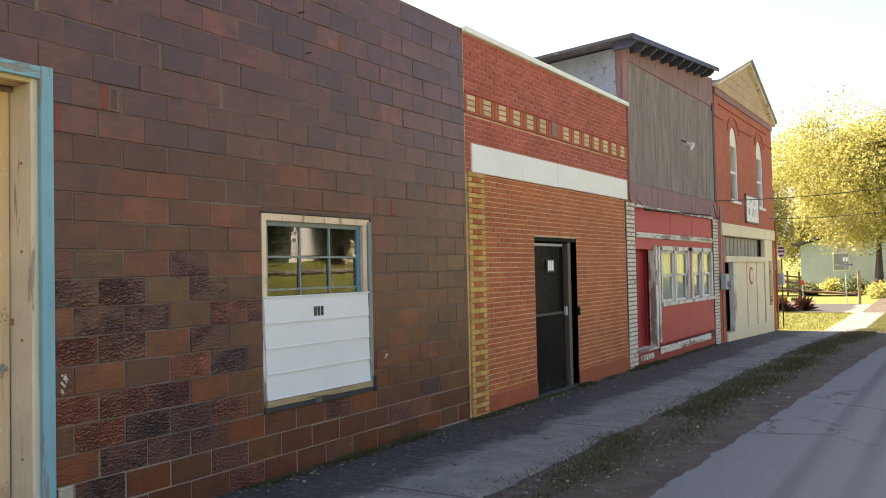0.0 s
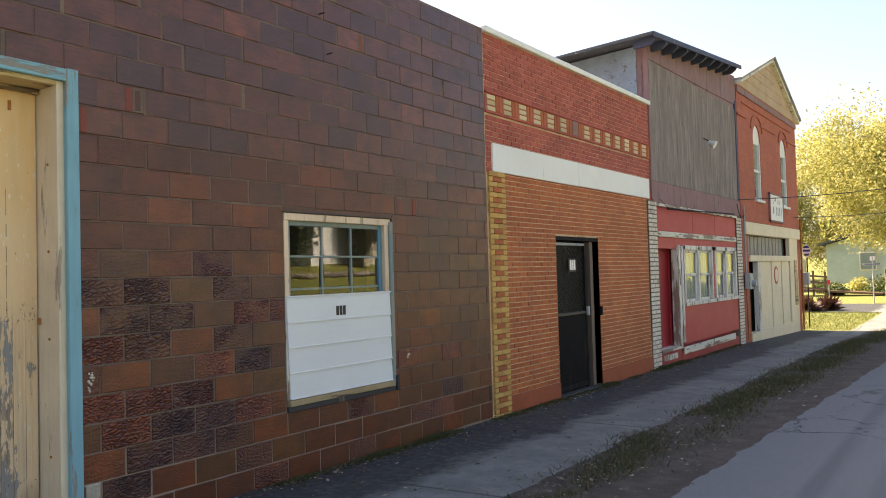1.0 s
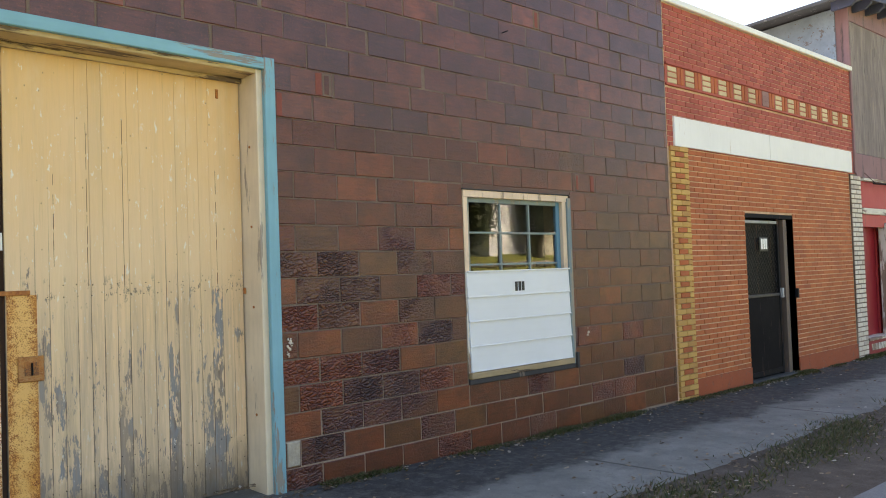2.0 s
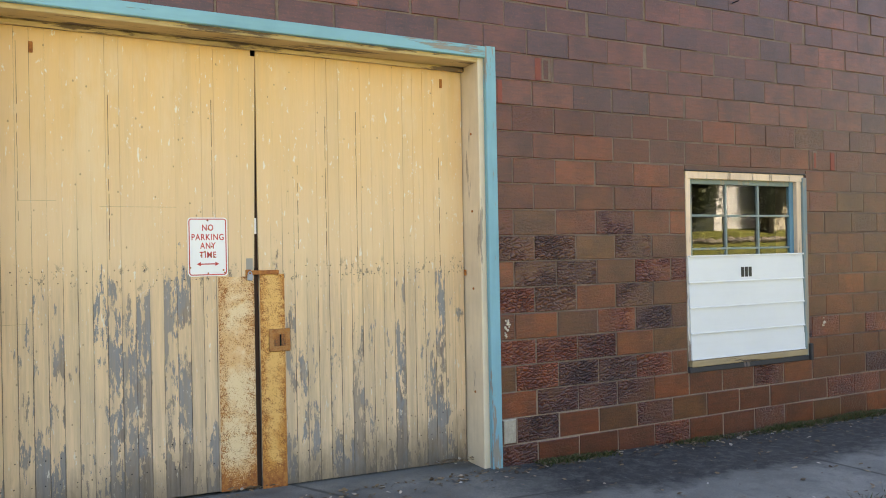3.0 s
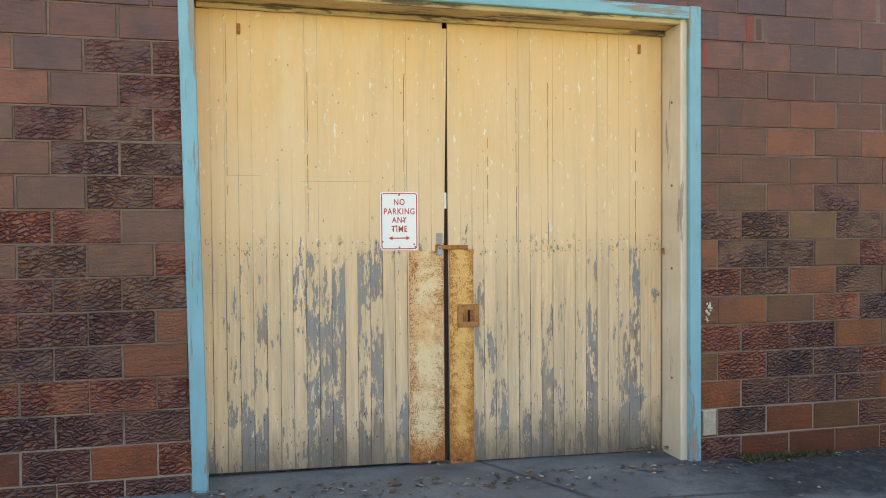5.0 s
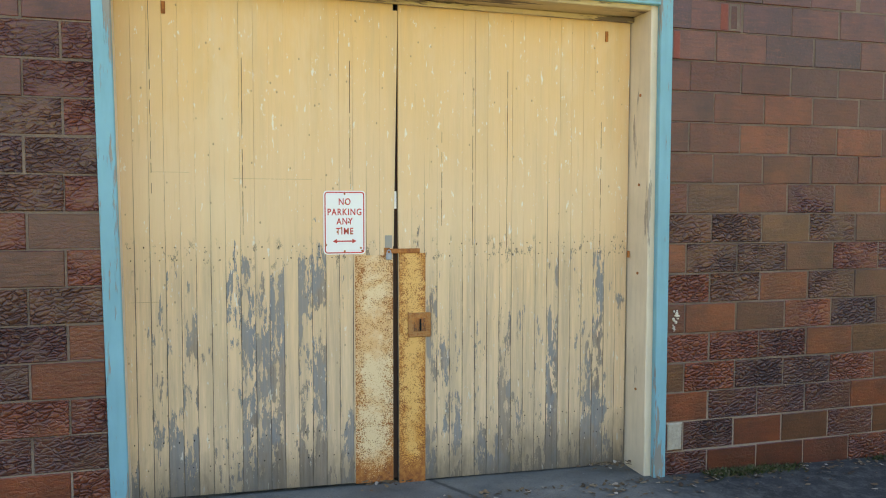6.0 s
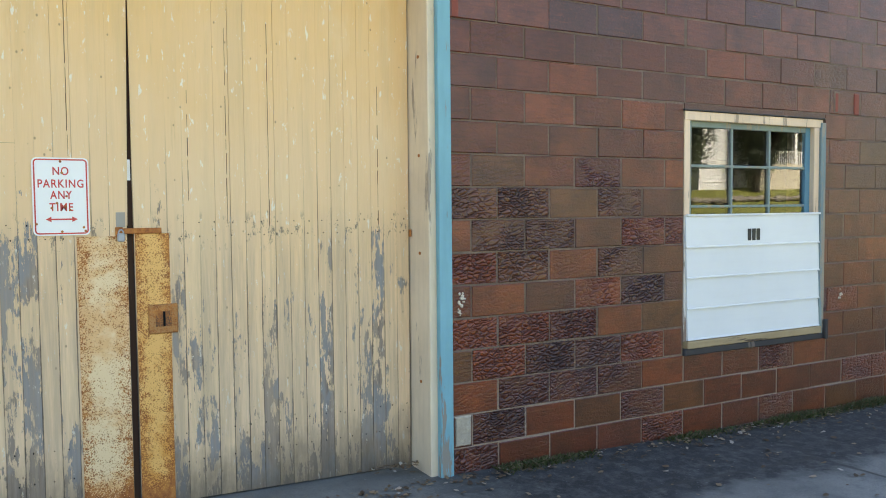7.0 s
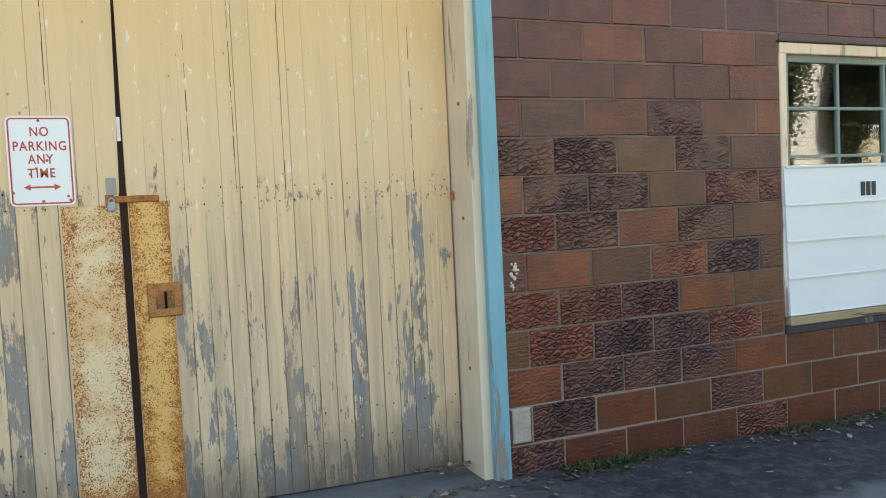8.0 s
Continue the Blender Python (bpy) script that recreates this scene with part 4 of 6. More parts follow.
for side, (a, b) in enumerate(((-3.43, -2.08), (-1.58, -0.14))):
    for z in (0.30, 0.46, 1.555, 1.63):
        n = 16
        bmn = bmesh.new()
        for i in range(n):
            y = a + (b - a) * (i + 0.5) / n + rnd.uniform(-0.01, 0.01)
            rod(bmn, (DX - 0.005, y, z + rnd.uniform(-0.01, 0.01)), (DX + 0.003, y, z), 0.0035, sides=5)
        dpart("nail_row", bmn, "iron")
structure("door_apron", solid(bmesh.new(), [(-0.9, 0.0), (0.015, 0.0), (0.015, 0.02), (-0.36, 0.06), (-0.9, 0.06)], "y", -3.44, -0.125), "concrete", "concrete threshold under the garage door", "floor")

# no parking sign on the door
sign = thing("no_parking_sign", "white metal no parking sign with red letters, spotted with rust", "sign", (DX, -2.13, 1.57))


def rounded_plate(y0, y1, z0, z1, r, x0, x1):
    b = bmesh.new()
    pts = []
    for cy, cz, a0 in ((y1 - r, z1 - r, 0), (y0 + r, z1 - r, 90), (y0 + r, z0 + r, 180), (y1 - r, z0 + r, 270)):
        for k in range(5):
            a = radians(a0 + 22.5 * k)
            pts.append((cy + r * math.cos(a), cz + r * math.sin(a)))
    return solid(b, pts, "x", x0, x1)


SY0, SY1, SZ0, SZ1 = -2.262, -1.998, 1.574, 1.972
SX = DX + 0.004
dpart("plate", rounded_plate(SY0, SY1, SZ0, SZ1, 0.024, SX, SX + 0.003), "sign_white", sign)
for a, b, zz0, zz1 in ((SY0 + 0.026, SY1 - 0.026, SZ1 - 0.014, SZ1 - 0.007), (SY0 + 0.026, SY1 - 0.026, SZ0 + 0.007, SZ0 + 0.014), (SY0 + 0.007, SY0 + 0.014, SZ0 + 0.026, SZ1 - 0.026), (SY1 - 0.014, SY1 - 0.007, SZ0 + 0.026, SZ1 - 0.026)):
    dpart("border", boxed(SX + 0.003, SX + 0.0036, a, b, zz0, zz1), "sign_red", sign)
for cy, cz, a0 in ((SY1 - 0.0265, SZ1 - 0.0265, 0), (SY0 + 0.0265, SZ1 - 0.0265, 90), (SY0 + 0.0265, SZ0 + 0.0265, 180), (SY1 - 0.0265, SZ0 + 0.0265, 270)):
    b = bmesh.new()
    ring = [[b.verts.new((SX + 0.0036, cy + q * math.cos(radians(a0 + 15 * k)), cz + q * math.sin(radians(a0 + 15 * k)))) for q in (0.0125, 0.0195)] for k in range(7)]
    for p, q in zip(ring, ring[1:]):
        b.faces.new((p[0], p[1], q[1], q[0]))
    dpart("border_corner", b, "sign_red", sign)
_mid = (SY0 + SY1) / 2
for text, z, sq in (("NO", 1.884, 0.80), ("PARKING", 1.820, 0.80), ("ANY", 1.762, 0.78), ("TIME", 1.700, 0.80)):
    ob = lettering("letters", text, 0.058, "sign_red", None, (SX + 0.0035, _mid, z), sq)
    ob.parent = sign
    ob.matrix_parent_inverse = Matrix.Translation(sign.location).inverted()
b = bmesh.new()
solid(b, [(_mid + u, 1.657 + v) for u, v in ((-0.075, 0), (-0.048, 0.014), (-0.048, 0.004), (0.048, 0.004), (0.048, 0.014), (0.075, 0), (0.048, -0.014), (0.048, -0.004), (-0.048, -0.004), (-0.048, -0.014))], "x", SX + 0.003, SX + 0.0037)
dpart("arrow", b, "sign_red", sign)
for y, z in ((_mid, SZ1 - 0.02), (_mid, SZ0 + 0.02), (SY1 - 0.03, SZ0 + 0.04), (SY1 - 0.022, SZ0 + 0.022), (SY0 + 0.015, SZ0 + 0.06), (_mid + 0.025, 1.775), (_mid - 0.02, 1.74), (_mid - 0.045, 1.715), (_mid + 0.04, 1.705), (_mid + 0.006, 1.895), (_mid + 0.02, 1.722)):
    dpart("rust_hole", rod(bmesh.new(), (SX + 0.002, y, z), (SX + 0.0045, y, z), 0.0065, sides=9), "rust", sign)

# ---- window with siding below ----
window_1 = thing("window_1", "six-light sash window in a cream frame above white siding", "window", (0, 2.682, 0.7), kind="structure")


def wpart(name, bm, material, parent=window_1, label=""):
    return dpart(name, bm, material, parent, label)


for d, mt in (((-0.12, 0.004, 1.935, 1.99, 1.63, 2.375), "window_cream"), ((-0.12, 0.004, 3.362, 3.425, 1.63, 2.375), "window_cream"), ((-0.12, 0.008, 1.935, 3.46, 2.318, 2.384), "window_cream")):
    wpart("window_frame", boxed(*d, bevel=0.004), mt)
wpart("drip_board", boxed(-0.03, 0.020, 1.92, 3.482, 2.386, 2.396, bevel=0.002), "dark_wood")
wpart("head_packing", boxed(-0.12, 0.001, 1.936, 3.49, 2.397, 2.437), "block_d")
wpart("side_trim", boxed(-0.05, 0.02, 3.428, 3.488, 0.63, 2.36, bevel=0.006), "teal_old", label="chipped blue-grey side trim")
wpart("side_trim_bead", boxed(-0.04, 0.024, 3.420, 3.430, 0.87, 2.32, bevel=0.003), "teal_old")
wpart("sash", boxed(-0.075, -0.035, 1.99, 2.045, 1.62, 2.320, bevel=0.004), "sash")
wpart("sash", boxed(-0.075, -0.035, 3.305, 3.362, 1.62, 2.320, bevel=0.004), "sash_blue")
wpart("sash", boxed(-0.075, -0.035, 2.045, 3.305, 2.275, 2.320, bevel=0.004), "sash")
for y in (2.470, 2.888):
    wpart("glazing_bar", boxed(-0.07, -0.04, y - 0.011, y + 0.011, 1.62, 2.275, bevel=0.003), "sash")
for z in (1.992, 1.692):
    wpart("glazing_bar", boxed(-0.069, -0.041, 2.045, 3.305, z - 0.010, z + 0.010, bevel=0.003), "sash")
for y0, y1 in ((2.045, 2.459), (2.481, 2.877), (2.899, 3.305)):
    for z0, z1 in ((2.002, 2.275), (1.702, 1.982), (1.60, 1.682)):
        p = wpart("pane", boxed(-0.058, -0.055, y0, y1, z0, z1), "glass")
        p.rotation_euler = (0, radians(rnd.uniform(-0.12, 0.12)), radians(rnd.uniform(-0.12, 0.12)))
        p.visible_shadow = False
siding_z = [1.622, 1.390, 1.166, 0.938, 0.712]
for i in range(4):
    zt, zb = siding_z[i], siding_z[i + 1]
    # each length slopes out to a rolled lower lip
    b = solid(bmesh.new(), [(0.004, zt), (0.012, zt), (0.021, zb + 0.012), (0.027, zb + 0.008), (0.027, zb), (0.012, zb - 0.001), (0.004, zb + 0.002)], "y", 1.940 + 0.007 * i, 3.415 + 0.003 * i)
    wpart("lap_board", b, "siding", label="white lap siding board")
    wpart("end_clip", boxed(0.008, 0.025, 3.404, 3.422, zb - 0.006, zb + 0.010, bevel=0.002), "galv")
wpart("siding_cap", boxed(0.0, 0.026, 1.95, 3.425, 1.620, 1.636, bevel=0.003), "siding")
wpart("window_sill", boxed(-0.06, 0.03, 1.955, 3.45, 0.650, 0.706, bevel=0.006), "raw_wood", label="bare weathered wooden sill")
wpart("sill_base", boxed(-0.06, 0.022, 1.935, 3.492, 0.60, 0.650, bevel=0.006), "dark_wood")
wpart("side_lining", boxed(-0.06, 0.003, 1.935, 1.962, 0.706, 1.63), "white_chip")
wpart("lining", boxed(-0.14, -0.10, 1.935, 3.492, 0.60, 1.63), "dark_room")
wpart("bracket", boxed(0.0, 0.05, 3.472, 3.507, 0.60, 0.76, bevel=0.004), "dark_wood")
text_bars(window_1, "number_bar", "ink", 0.0, 0.0, 0.145, 0.0, 0.090, 3)
for o in [o for o in window_1.children if o.name.startswith("number_bar")]:
    o.location = (0.0188, 2.575, 1.430)
    o.matrix_parent_inverse = Matrix.Translation(window_1.location).inverted()

# ---- brick shop with a white band ----
S_L, S_R, S_TOP = 5.439, 11.37, 4.86
SD = (7.32, 8.82, -0.3, 2.31)
bm = bmesh.new()
for a in ((S_L, SD[0], -0.4, S_TOP), (SD[0], SD[1], SD[3], S_TOP), (SD[1], S_R, -0.4, S_TOP)):
    box(bm, -0.33, -0.007, a[0], a[1], a[2], a[3])
wall_2 = structure("wall_2", bm, "mortar_tan", "shop wall of painted red brick with pale joints")
structure("wall_2_plinth", boxed(-0.02, 0.012, 5.87, SD[0], -0.3, 0.20, bevel=0.004), "red_plinth", "orange-red painted render at the wall's foot", "trim")
structure("wall_2_plinth", boxed(-0.02, 0.012, SD[1], 11.083, -0.3, 0.20, bevel=0.004), "red_plinth", "orange-red painted render at the wall's foot", "trim")
structure("roof_2", boxed(-14, -0.33, S_L, S_R, S_TOP - 0.4, S_TOP - 0.2), "roof", "flat tarred roof of the shop", "roof")
bm = bmesh.new()
box(bm, -14, -0.33, S_L, S_L + 0.25, -0.4, S_TOP)
box(bm, -14, -0.33, S_R - 0.25, S_R, -0.4, S_TOP)
box(bm, -14, -13.75, S_L + 0.25, S_R - 0.25, -0.4, S_TOP)
structure("wall_2_rear", bm, "mortar_dark", "side and rear walls of the shop")
K = 0.0667
_field = bond(5.87, 11.061, 0.20, 3.07, K, 0.207, 0.0135, (5.918, 5.821), (SD,), 0, 0.003)
_near = [p for p in _field if p[1] < 7.281]
for r, y, z, l, h in _near:
    chip("brick", h, l, "brick_low", wall_2, (rnd.uniform(-0.002, 0.002), y, z), 0.02, 0.003)
chips_joined("far_bricks", [(y, z, l, h, 0.0) for r, y, z, l, h in _field if y >= 7.281], "brick_low_joined", wall_2, 0.02, 0.003)
_upper = bond(5.449, 11.33, 3.07, 3.83, K, 0.207, 0.008, (5.488, 5.39)) + bond(5.449, 11.33, 4.11, S_TOP - 0.02, K, 0.207, 0.008, (5.488, 5.39))
chips_joined("upper_bricks", [(y, z, l, h, 0.0) for r, y, z, l, h in _upper], "brick_up", wall_2, 0.02, 0.003)
# raised string courses above and below the block frieze
part("string_course", boxed(-0.01, 0.02, 5.449, 11.33, 3.828, 3.858, bevel=0.004), "brick_up", wall_2)
part("string_course", boxed(-0.01, 0.02, 5.449, 11.33, 4.085, 4.115, bevel=0.004), "brick_up", wall_2)
part("frieze_ground", boxed(-0.01, 0.0, 5.449, 11.33, 3.858, 4.085), "brick_up", wall_2)
n = 14
for i in range(n):
    y = 5.498 + i * (11.33 - 5.498) / n
    mt = "brick_cream" if i != 6 else "brick_grey"
    for k in range(3):
        chip("frieze_brick", 0.056 if i != 6 else 0.072, 0.205, mt, wall_2, (0.012, y, 3.865 + k * 0.073), 0.02, 0.003)
    for k in range(2):
        chip("soldier_brick", 0.215, 0.062, "brick_low", wall_2, (0.008, y + 0.225 + k * 0.085, 3.865), 0.015, 0.003)
# corner piers: yellow with red headers, and white painted
k = 0
z = gz(5.635) - 0.02
while z < 3.05:
    row = [(5.473, 0.205), (5.679, 0.205)] if k % 2 == 0 else [(5.473, 0.10), (5.576, 0.205), (5.782, 0.10)]
    for j, (y, l) in enumerate(row):
        chip("pier_brick", K - 0.009, l - 0.006, "brick_low" if (k % 2 and j == 1) else "brick_yellow", wall_2, (0.022, y, z), 0.03, 0.004)
    z += K
    k += 1
white = []
z, k = gz(11) - 0.02, 0
while z < 3.05:
    for y, l in ([(11.093, 0.21), (11.315, 0.21)] if k % 2 else [(11.093, 0.10), (11.205, 0.21), (11.42, 0.105)]):
        white.append((y, z, l - 0.012, 0.060, 0.03))
    z += K + 0.014
    k += 1
part("pier_core", boxed(-0.05, 0.018, 11.083, 11.53, -0.3, 3.07), "mortar", wall_2)
chips_joined("white_pier_bricks", white, "brick_white", wall_2, 0.03, 0.004)
b = boxed(-0.01, 0.028, 5.572, 8.121, 3.085, 3.45, bevel=0.004)
band = thing("sign_band", "blank white metal fascia band in two lengths across the shop front", "fascia", (0.02, 8.306, 3.25), kind="structure")
dpart("panel", b, "band", band)
dpart("panel", boxed(-0.01, 0.028, 8.128, 11.165, 3.09, 3.45, bevel=0.004), "band", band)
structure("coping_2", boxed(-0.36, 0.05, S_L, 11.33, S_TOP - 0.01, S_TOP + 0.07, bevel=0.01), "band", "white metal coping on the shop's parapet", "trim")

# dark screen door
door_2 = thing("door_2", "black iron mesh screen door in a deep brick opening", "door", (-0.15, 7.998, 0.0), kind="structure")
dpart("frame_post", boxed(-0.12, -0.06, 7.33, 7.382, -0.02, 2.27, bevel=0.004), "iron", door_2)
dpart("frame_post", boxed(-0.12, -0.06, 8.409, 8.46, -0.02, 2.27, bevel=0.004), "iron", door_2)
dpart("frame_post", boxed(-0.13, -0.03, 8.545, 8.650, -0.02, 2.245, bevel=0.004), "brown_iron", door_2)
# dark filler that stands in for the deep shade right of the post
dpart("side_board", boxed(-0.22, -0.10, 8.655, 8.818, -0.02, 2.25, bevel=0.004), "dark_wood", door_2)
dpart("head", boxed(-0.2, -0.01, 7.33, 8.81, 2.25, 2.305, bevel=0.004), "iron", door_2)
dpart("rail", boxed(-0.12, -0.06, 7.382, 8.409, 2.18, 2.22, bevel=0.004), "galv", door_2)
dpart("rail", boxed(-0.12, -0.06, 7.382, 8.409, 1.13, 1.17, bevel=0.004), "iron_light", door_2)
dpart("rail", boxed(-0.12, -0.06, 7.382, 8.409, 0.02, 0.09, bevel=0.004), "iron", door_2)
mesh_v, mesh_f = [], []


def strand(a, b, w=0.0022):
    """A flat wire of the mesh."""
    a, b = Vector(a), Vector(b)
    side = (b - a).cross(Vector((1, 0, 0))).normalized() * w
    o = len(mesh_v)
    mesh_v.extend([tuple(a - side), tuple(a + side), tuple(b + side), tuple(b - side)])
    mesh_f.append((o, o + 1, o + 2, o + 3))


for i in range(-22, 42):
    for s in (1, -1):
        y0 = 7.382 + i * 0.05
        lo, hi = 1.17, 2.18
        ya, yb = (y0, y0 + (hi - lo) * 0.6) if s == 1 else (y0, y0 - (hi - lo) * 0.6)
        p, q = Vector((-0.09, ya, lo)), Vector((-0.09 - 0.003 * s, yb, hi))
        d = q - p
        t0, t1 = sorted(((7.382 - p.y) / d.y, (8.409 - p.y) / d.y))
        t0, t1 = max(0.0, t0), min(1.0, t1)
        if t1 > t0 + 0.01:
            strand(p + d * t0, p + d * t1)
me = bpy.data.meshes.new("wire_mesh")
me.from_pydata(mesh_v, [], mesh_f)
dpart("wire_mesh", me, "iron_light", door_2)
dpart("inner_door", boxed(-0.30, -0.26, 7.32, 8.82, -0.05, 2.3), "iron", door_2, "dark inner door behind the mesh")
dpart("kick_panel", boxed(-0.11, -0.07, 7.382, 8.409, 0.09, 1.13, bevel=0.003), "panel_and_shade", door_2)
dpart("latch", boxed(-0.06, -0.02, 8.419, 8.471, 1.10, 1.24, bevel=0.004), "galv", door_2)
dpart("latch", boxed(-0.02, 0.03, 8.815, 8.863, 1.08, 1.22, bevel=0.006), "iron", door_2)
dpart("number_plate", boxed(-0.055, -0.045, 7.813, 8.08, 1.78, 1.98, bevel=0.003), "ink", door_2)
text_bars(door_2, "number_bar", "sign_white", 0.0, 0.0, 0.2, 0.0, 0.15, 3)
for o in [o for o in door_2.children if o.name.startswith("number_bar")]:
    o.location = (-0.0445, 7.844, 1.81)
    o.matrix_parent_inverse = Matrix.Translation(door_2.location).inverted()
# near-black sheet over the brick side: the recess's shade as colour
structure("door_2_reveal", boxed(-0.33, -0.006, 8.82, 8.833, -0.05, 2.31), "panel_and_shade", "side of the doorway, its deep shade put into a dark colour", "wall")
structure("door_2_step", boxed(-0.33, 0.06, 7.32, 8.82, -0.4, gz(8) + 0.035, bevel=0.01), "concrete", "worn concrete doorstep", "floor")

# ---- timber shop with a plywood upper front ----
T_L, T_R = 11.35, 17.667
bm = bmesh.new()
box(bm, -0.2, -0.01, T_L, T_R, 2.99, 5.76)
solid(bm, [(T_L, 5.76), (T_R, 5.76), (T_R, 6.62), (T_L, 6.0)], "x", -0.2, -0.01)
wall_3 = structure("wall_3", bm, "plum_board", "upper front of weathered boards over a red shop front")
for y0, y1, z0, z1 in ((11.364, 12.641, 3.45, 5.74), (12.646, 13.932, 3.45, 5.74), (13.937, 15.216, 3.45, 5.74), (15.221, 16.439, 3.45, 5.74), (16.444, 17.455, 3.45, 5.74)):
    part("plywood_panel", boxed(-0.01, 0.012, y0, y1, z0, z1, bevel=0.002), "plywood", wall_3, "grey weathered plywood sheet")
part("head_board", solid(bmesh.new(), [(T_L, 5.75), (17.455, 5.86), (17.455, 6.6), (T_L, 6.01)], "x", -0.01, 0.008), "plum_board", wall_3)
part("fascia_board", boxed(-0.01, 0.03, T_L, 17.561, 3.04, 3.44, bevel=0.004), "plum_board", wall_3, "faded plum painted fascia board")
part("corner_board", boxed(-0.06, 0.03, 11.3, 11.364, 3.1, 5.95, bevel=0.004), "plum_board", wall_3)
part("corner_board", boxed(-0.02, 0.03, 17.455, 17.561, 3.4, 5.95, bevel=0.004), "rafter", wall_3)
bm = bmesh.new()
solid(bm, [(-9, -0.4), (-0.2, -0.4), (-0.2, 6.0), (-9, 5.45)], "y", T_L - 0.03, T_L + 0.2)
box(bm, -9, -0.2, T_R - 0.2, T_R, -0.4, 5.3)
box(bm, -9, -8.8, T_L + 0.2, T_R - 0.2, -0.4, 5.0)
structure("wall_3_side", bm, "shaded_board", "weathered side wall above the lower roof, its blue-grey shade put into the colour")
# roof that falls to the rear, with rafter ends over the street
roof_3 = thing("roof_3", "dark low-pitched roof with open rafter ends over the street", "roof", (0, 14, 6.1), kind="structure")
RISE = 0.10        # the roof climbs along the street


def risen(bm):
    for v in bm.verts:
        v.co.z += (v.co.y - 10.75) * RISE
    return bm


dpart("deck", risen(solid(bmesh.new(), [(0.34, 6.01), (0.34, 6.06), (-9.2, 5.46), (-9.2, 5.41)], "y", 10.767, 16.926)), "roof", roof_3)
dpart("fascia", risen(boxed(0.34, 0.36, 10.75, 16.926, 5.96, 6.06, bevel=0.004)), "rafter", roof_3)
for i in range(10):
    y = 10.933 + i * 0.62
    dpart("rafter_end", risen(solid(bmesh.new(), [(0.32, 6.01), (0.32, 5.93), (0.22, 5.85), (-0.1, 5.83), (-0.1, 5.98)], "y", y, y + 0.09)), "rafter", roof_3)
dpart("verge_board", risen(solid(bmesh.new(), [(0.34, 6.0), (0.34, 6.05), (-9.2, 5.45), (-9.2, 5.41)], "y", 10.74, 10.77)), "roof", roof_3)
lamp = thing("wall_lamp", "small white floodlight on a bracket on the plywood front", "lamp", (0.02, 14.744, 4.55))
dpart("bracket", rod(bmesh.new(), (0.01, 14.744, 4.66), (0.12, 14.744, 4.60), 0.012), "iron", lamp)
b = bmesh.new()
bmesh.ops.create_cone(b, cap_ends=True, segments=14, radius1=0.09, radius2=0.035, depth=0.16, matrix=Matrix.Translation((0.19, 14.754, 4.53)) @ Euler((0, radians(-60), 0)).to_matrix().to_4x4())
dpart("lamp_head", b, "siding", lamp)

# red shop front
front = thing("shop_front", "red painted wooden shop front with paired white sash windows", "shop front", (0, 14, 0), kind="structure")
FL, FR = 11.58, 17.21


def fpart(name, dims, mat, parent=front, bevel=0.004, label=""):
    return dpart(name, boxed(*dims, bevel=bevel), mat, parent, label)


fpart("backing", (-0.30, -0.17, 12.7, FR, -0.3, 3.0), "red_panel", bevel=0)
for a, b in ((FL, 13.794), (13.81, 15.423), (15.438, FR)):
    fpart("upper_panel", (-0.03, -0.012, a, b, 2.52, 2.98), "red_panel")
fpart("header", (-0.30, -0.03, FL, 12.7, 2.26, 3.0), "red_panel", bevel=0)
fpart("cornice", (-0.02, 0.06, FL, 17.104, 2.98, 3.03), "white_rail")
fpart("transom_rail", (-0.02, 0.03, FL, 17.104, 2.40, 2.51), "white_rail", bevel=0.012)
fpart("rail_panel", (-0.03, -0.008, FL, FR, 2.18, 2.40), "red_panel")
fpart("entry_panel", (-0.24, -0.20, FL, 12.7, 0.18, 2.26), "red_dark", label="dark red door panel in a shallow recess")
fpart("entry_base", (-0.42, 0.0, FL, 12.786, -0.2, 0.20), "red_dark", bevel=0.01)
fpart("entry_sill", (-0.40, 0.03, FL, 12.786, 0.20, 0.25), "white_rail")
fpart("entry_grille", (0.0, 0.012, 11.718, 12.484, 0.03, 0.14), "white_chip")
fpart("corner_post", (-0.12, 0.03, 12.641, 12.807, 0.22, 2.26), "white_chip", bevel=0.012, label="corner post with peeling white paint")
fpart("corner_post", (-0.02, 0.035, 12.851, 12.958, 0.30, 2.24), "white_chip", bevel=0.012)
fpart("lower_panel", (-0.03, -0.005, 12.958, FR, 0.26, 1.02), "red_panel", label="red painted lower panel")
for a, b in ((12.94, 13.06), (15.06, 15.30), (17.0, FR)):
    fpart("upright_panel", (-0.05, -0.008, a, b, 1.02, 2.26), "red_panel")
fpart("base", (-0.10, 0.0, 12.786, 17.104, -0.25, 0.10), "red_dark", bevel=0.01)
for a, b in ((12.915, 14.902), (15.007, 16.771)):
    fpart("base_panel", (-0.02, 0.016, a, b, 0.06, 0.2), "white_rail")
text_bars(front, "number_bar", "ink", 0.0, 0.0, 0.07, 0.0, 0.32, 1)
for o in [o for o in front.children if o.name.startswith("number_bar")]:
    o.location = (0.032, 12.68, 1.46)
    o.matrix_parent_inverse = Matrix.Translation(front.location).inverted()
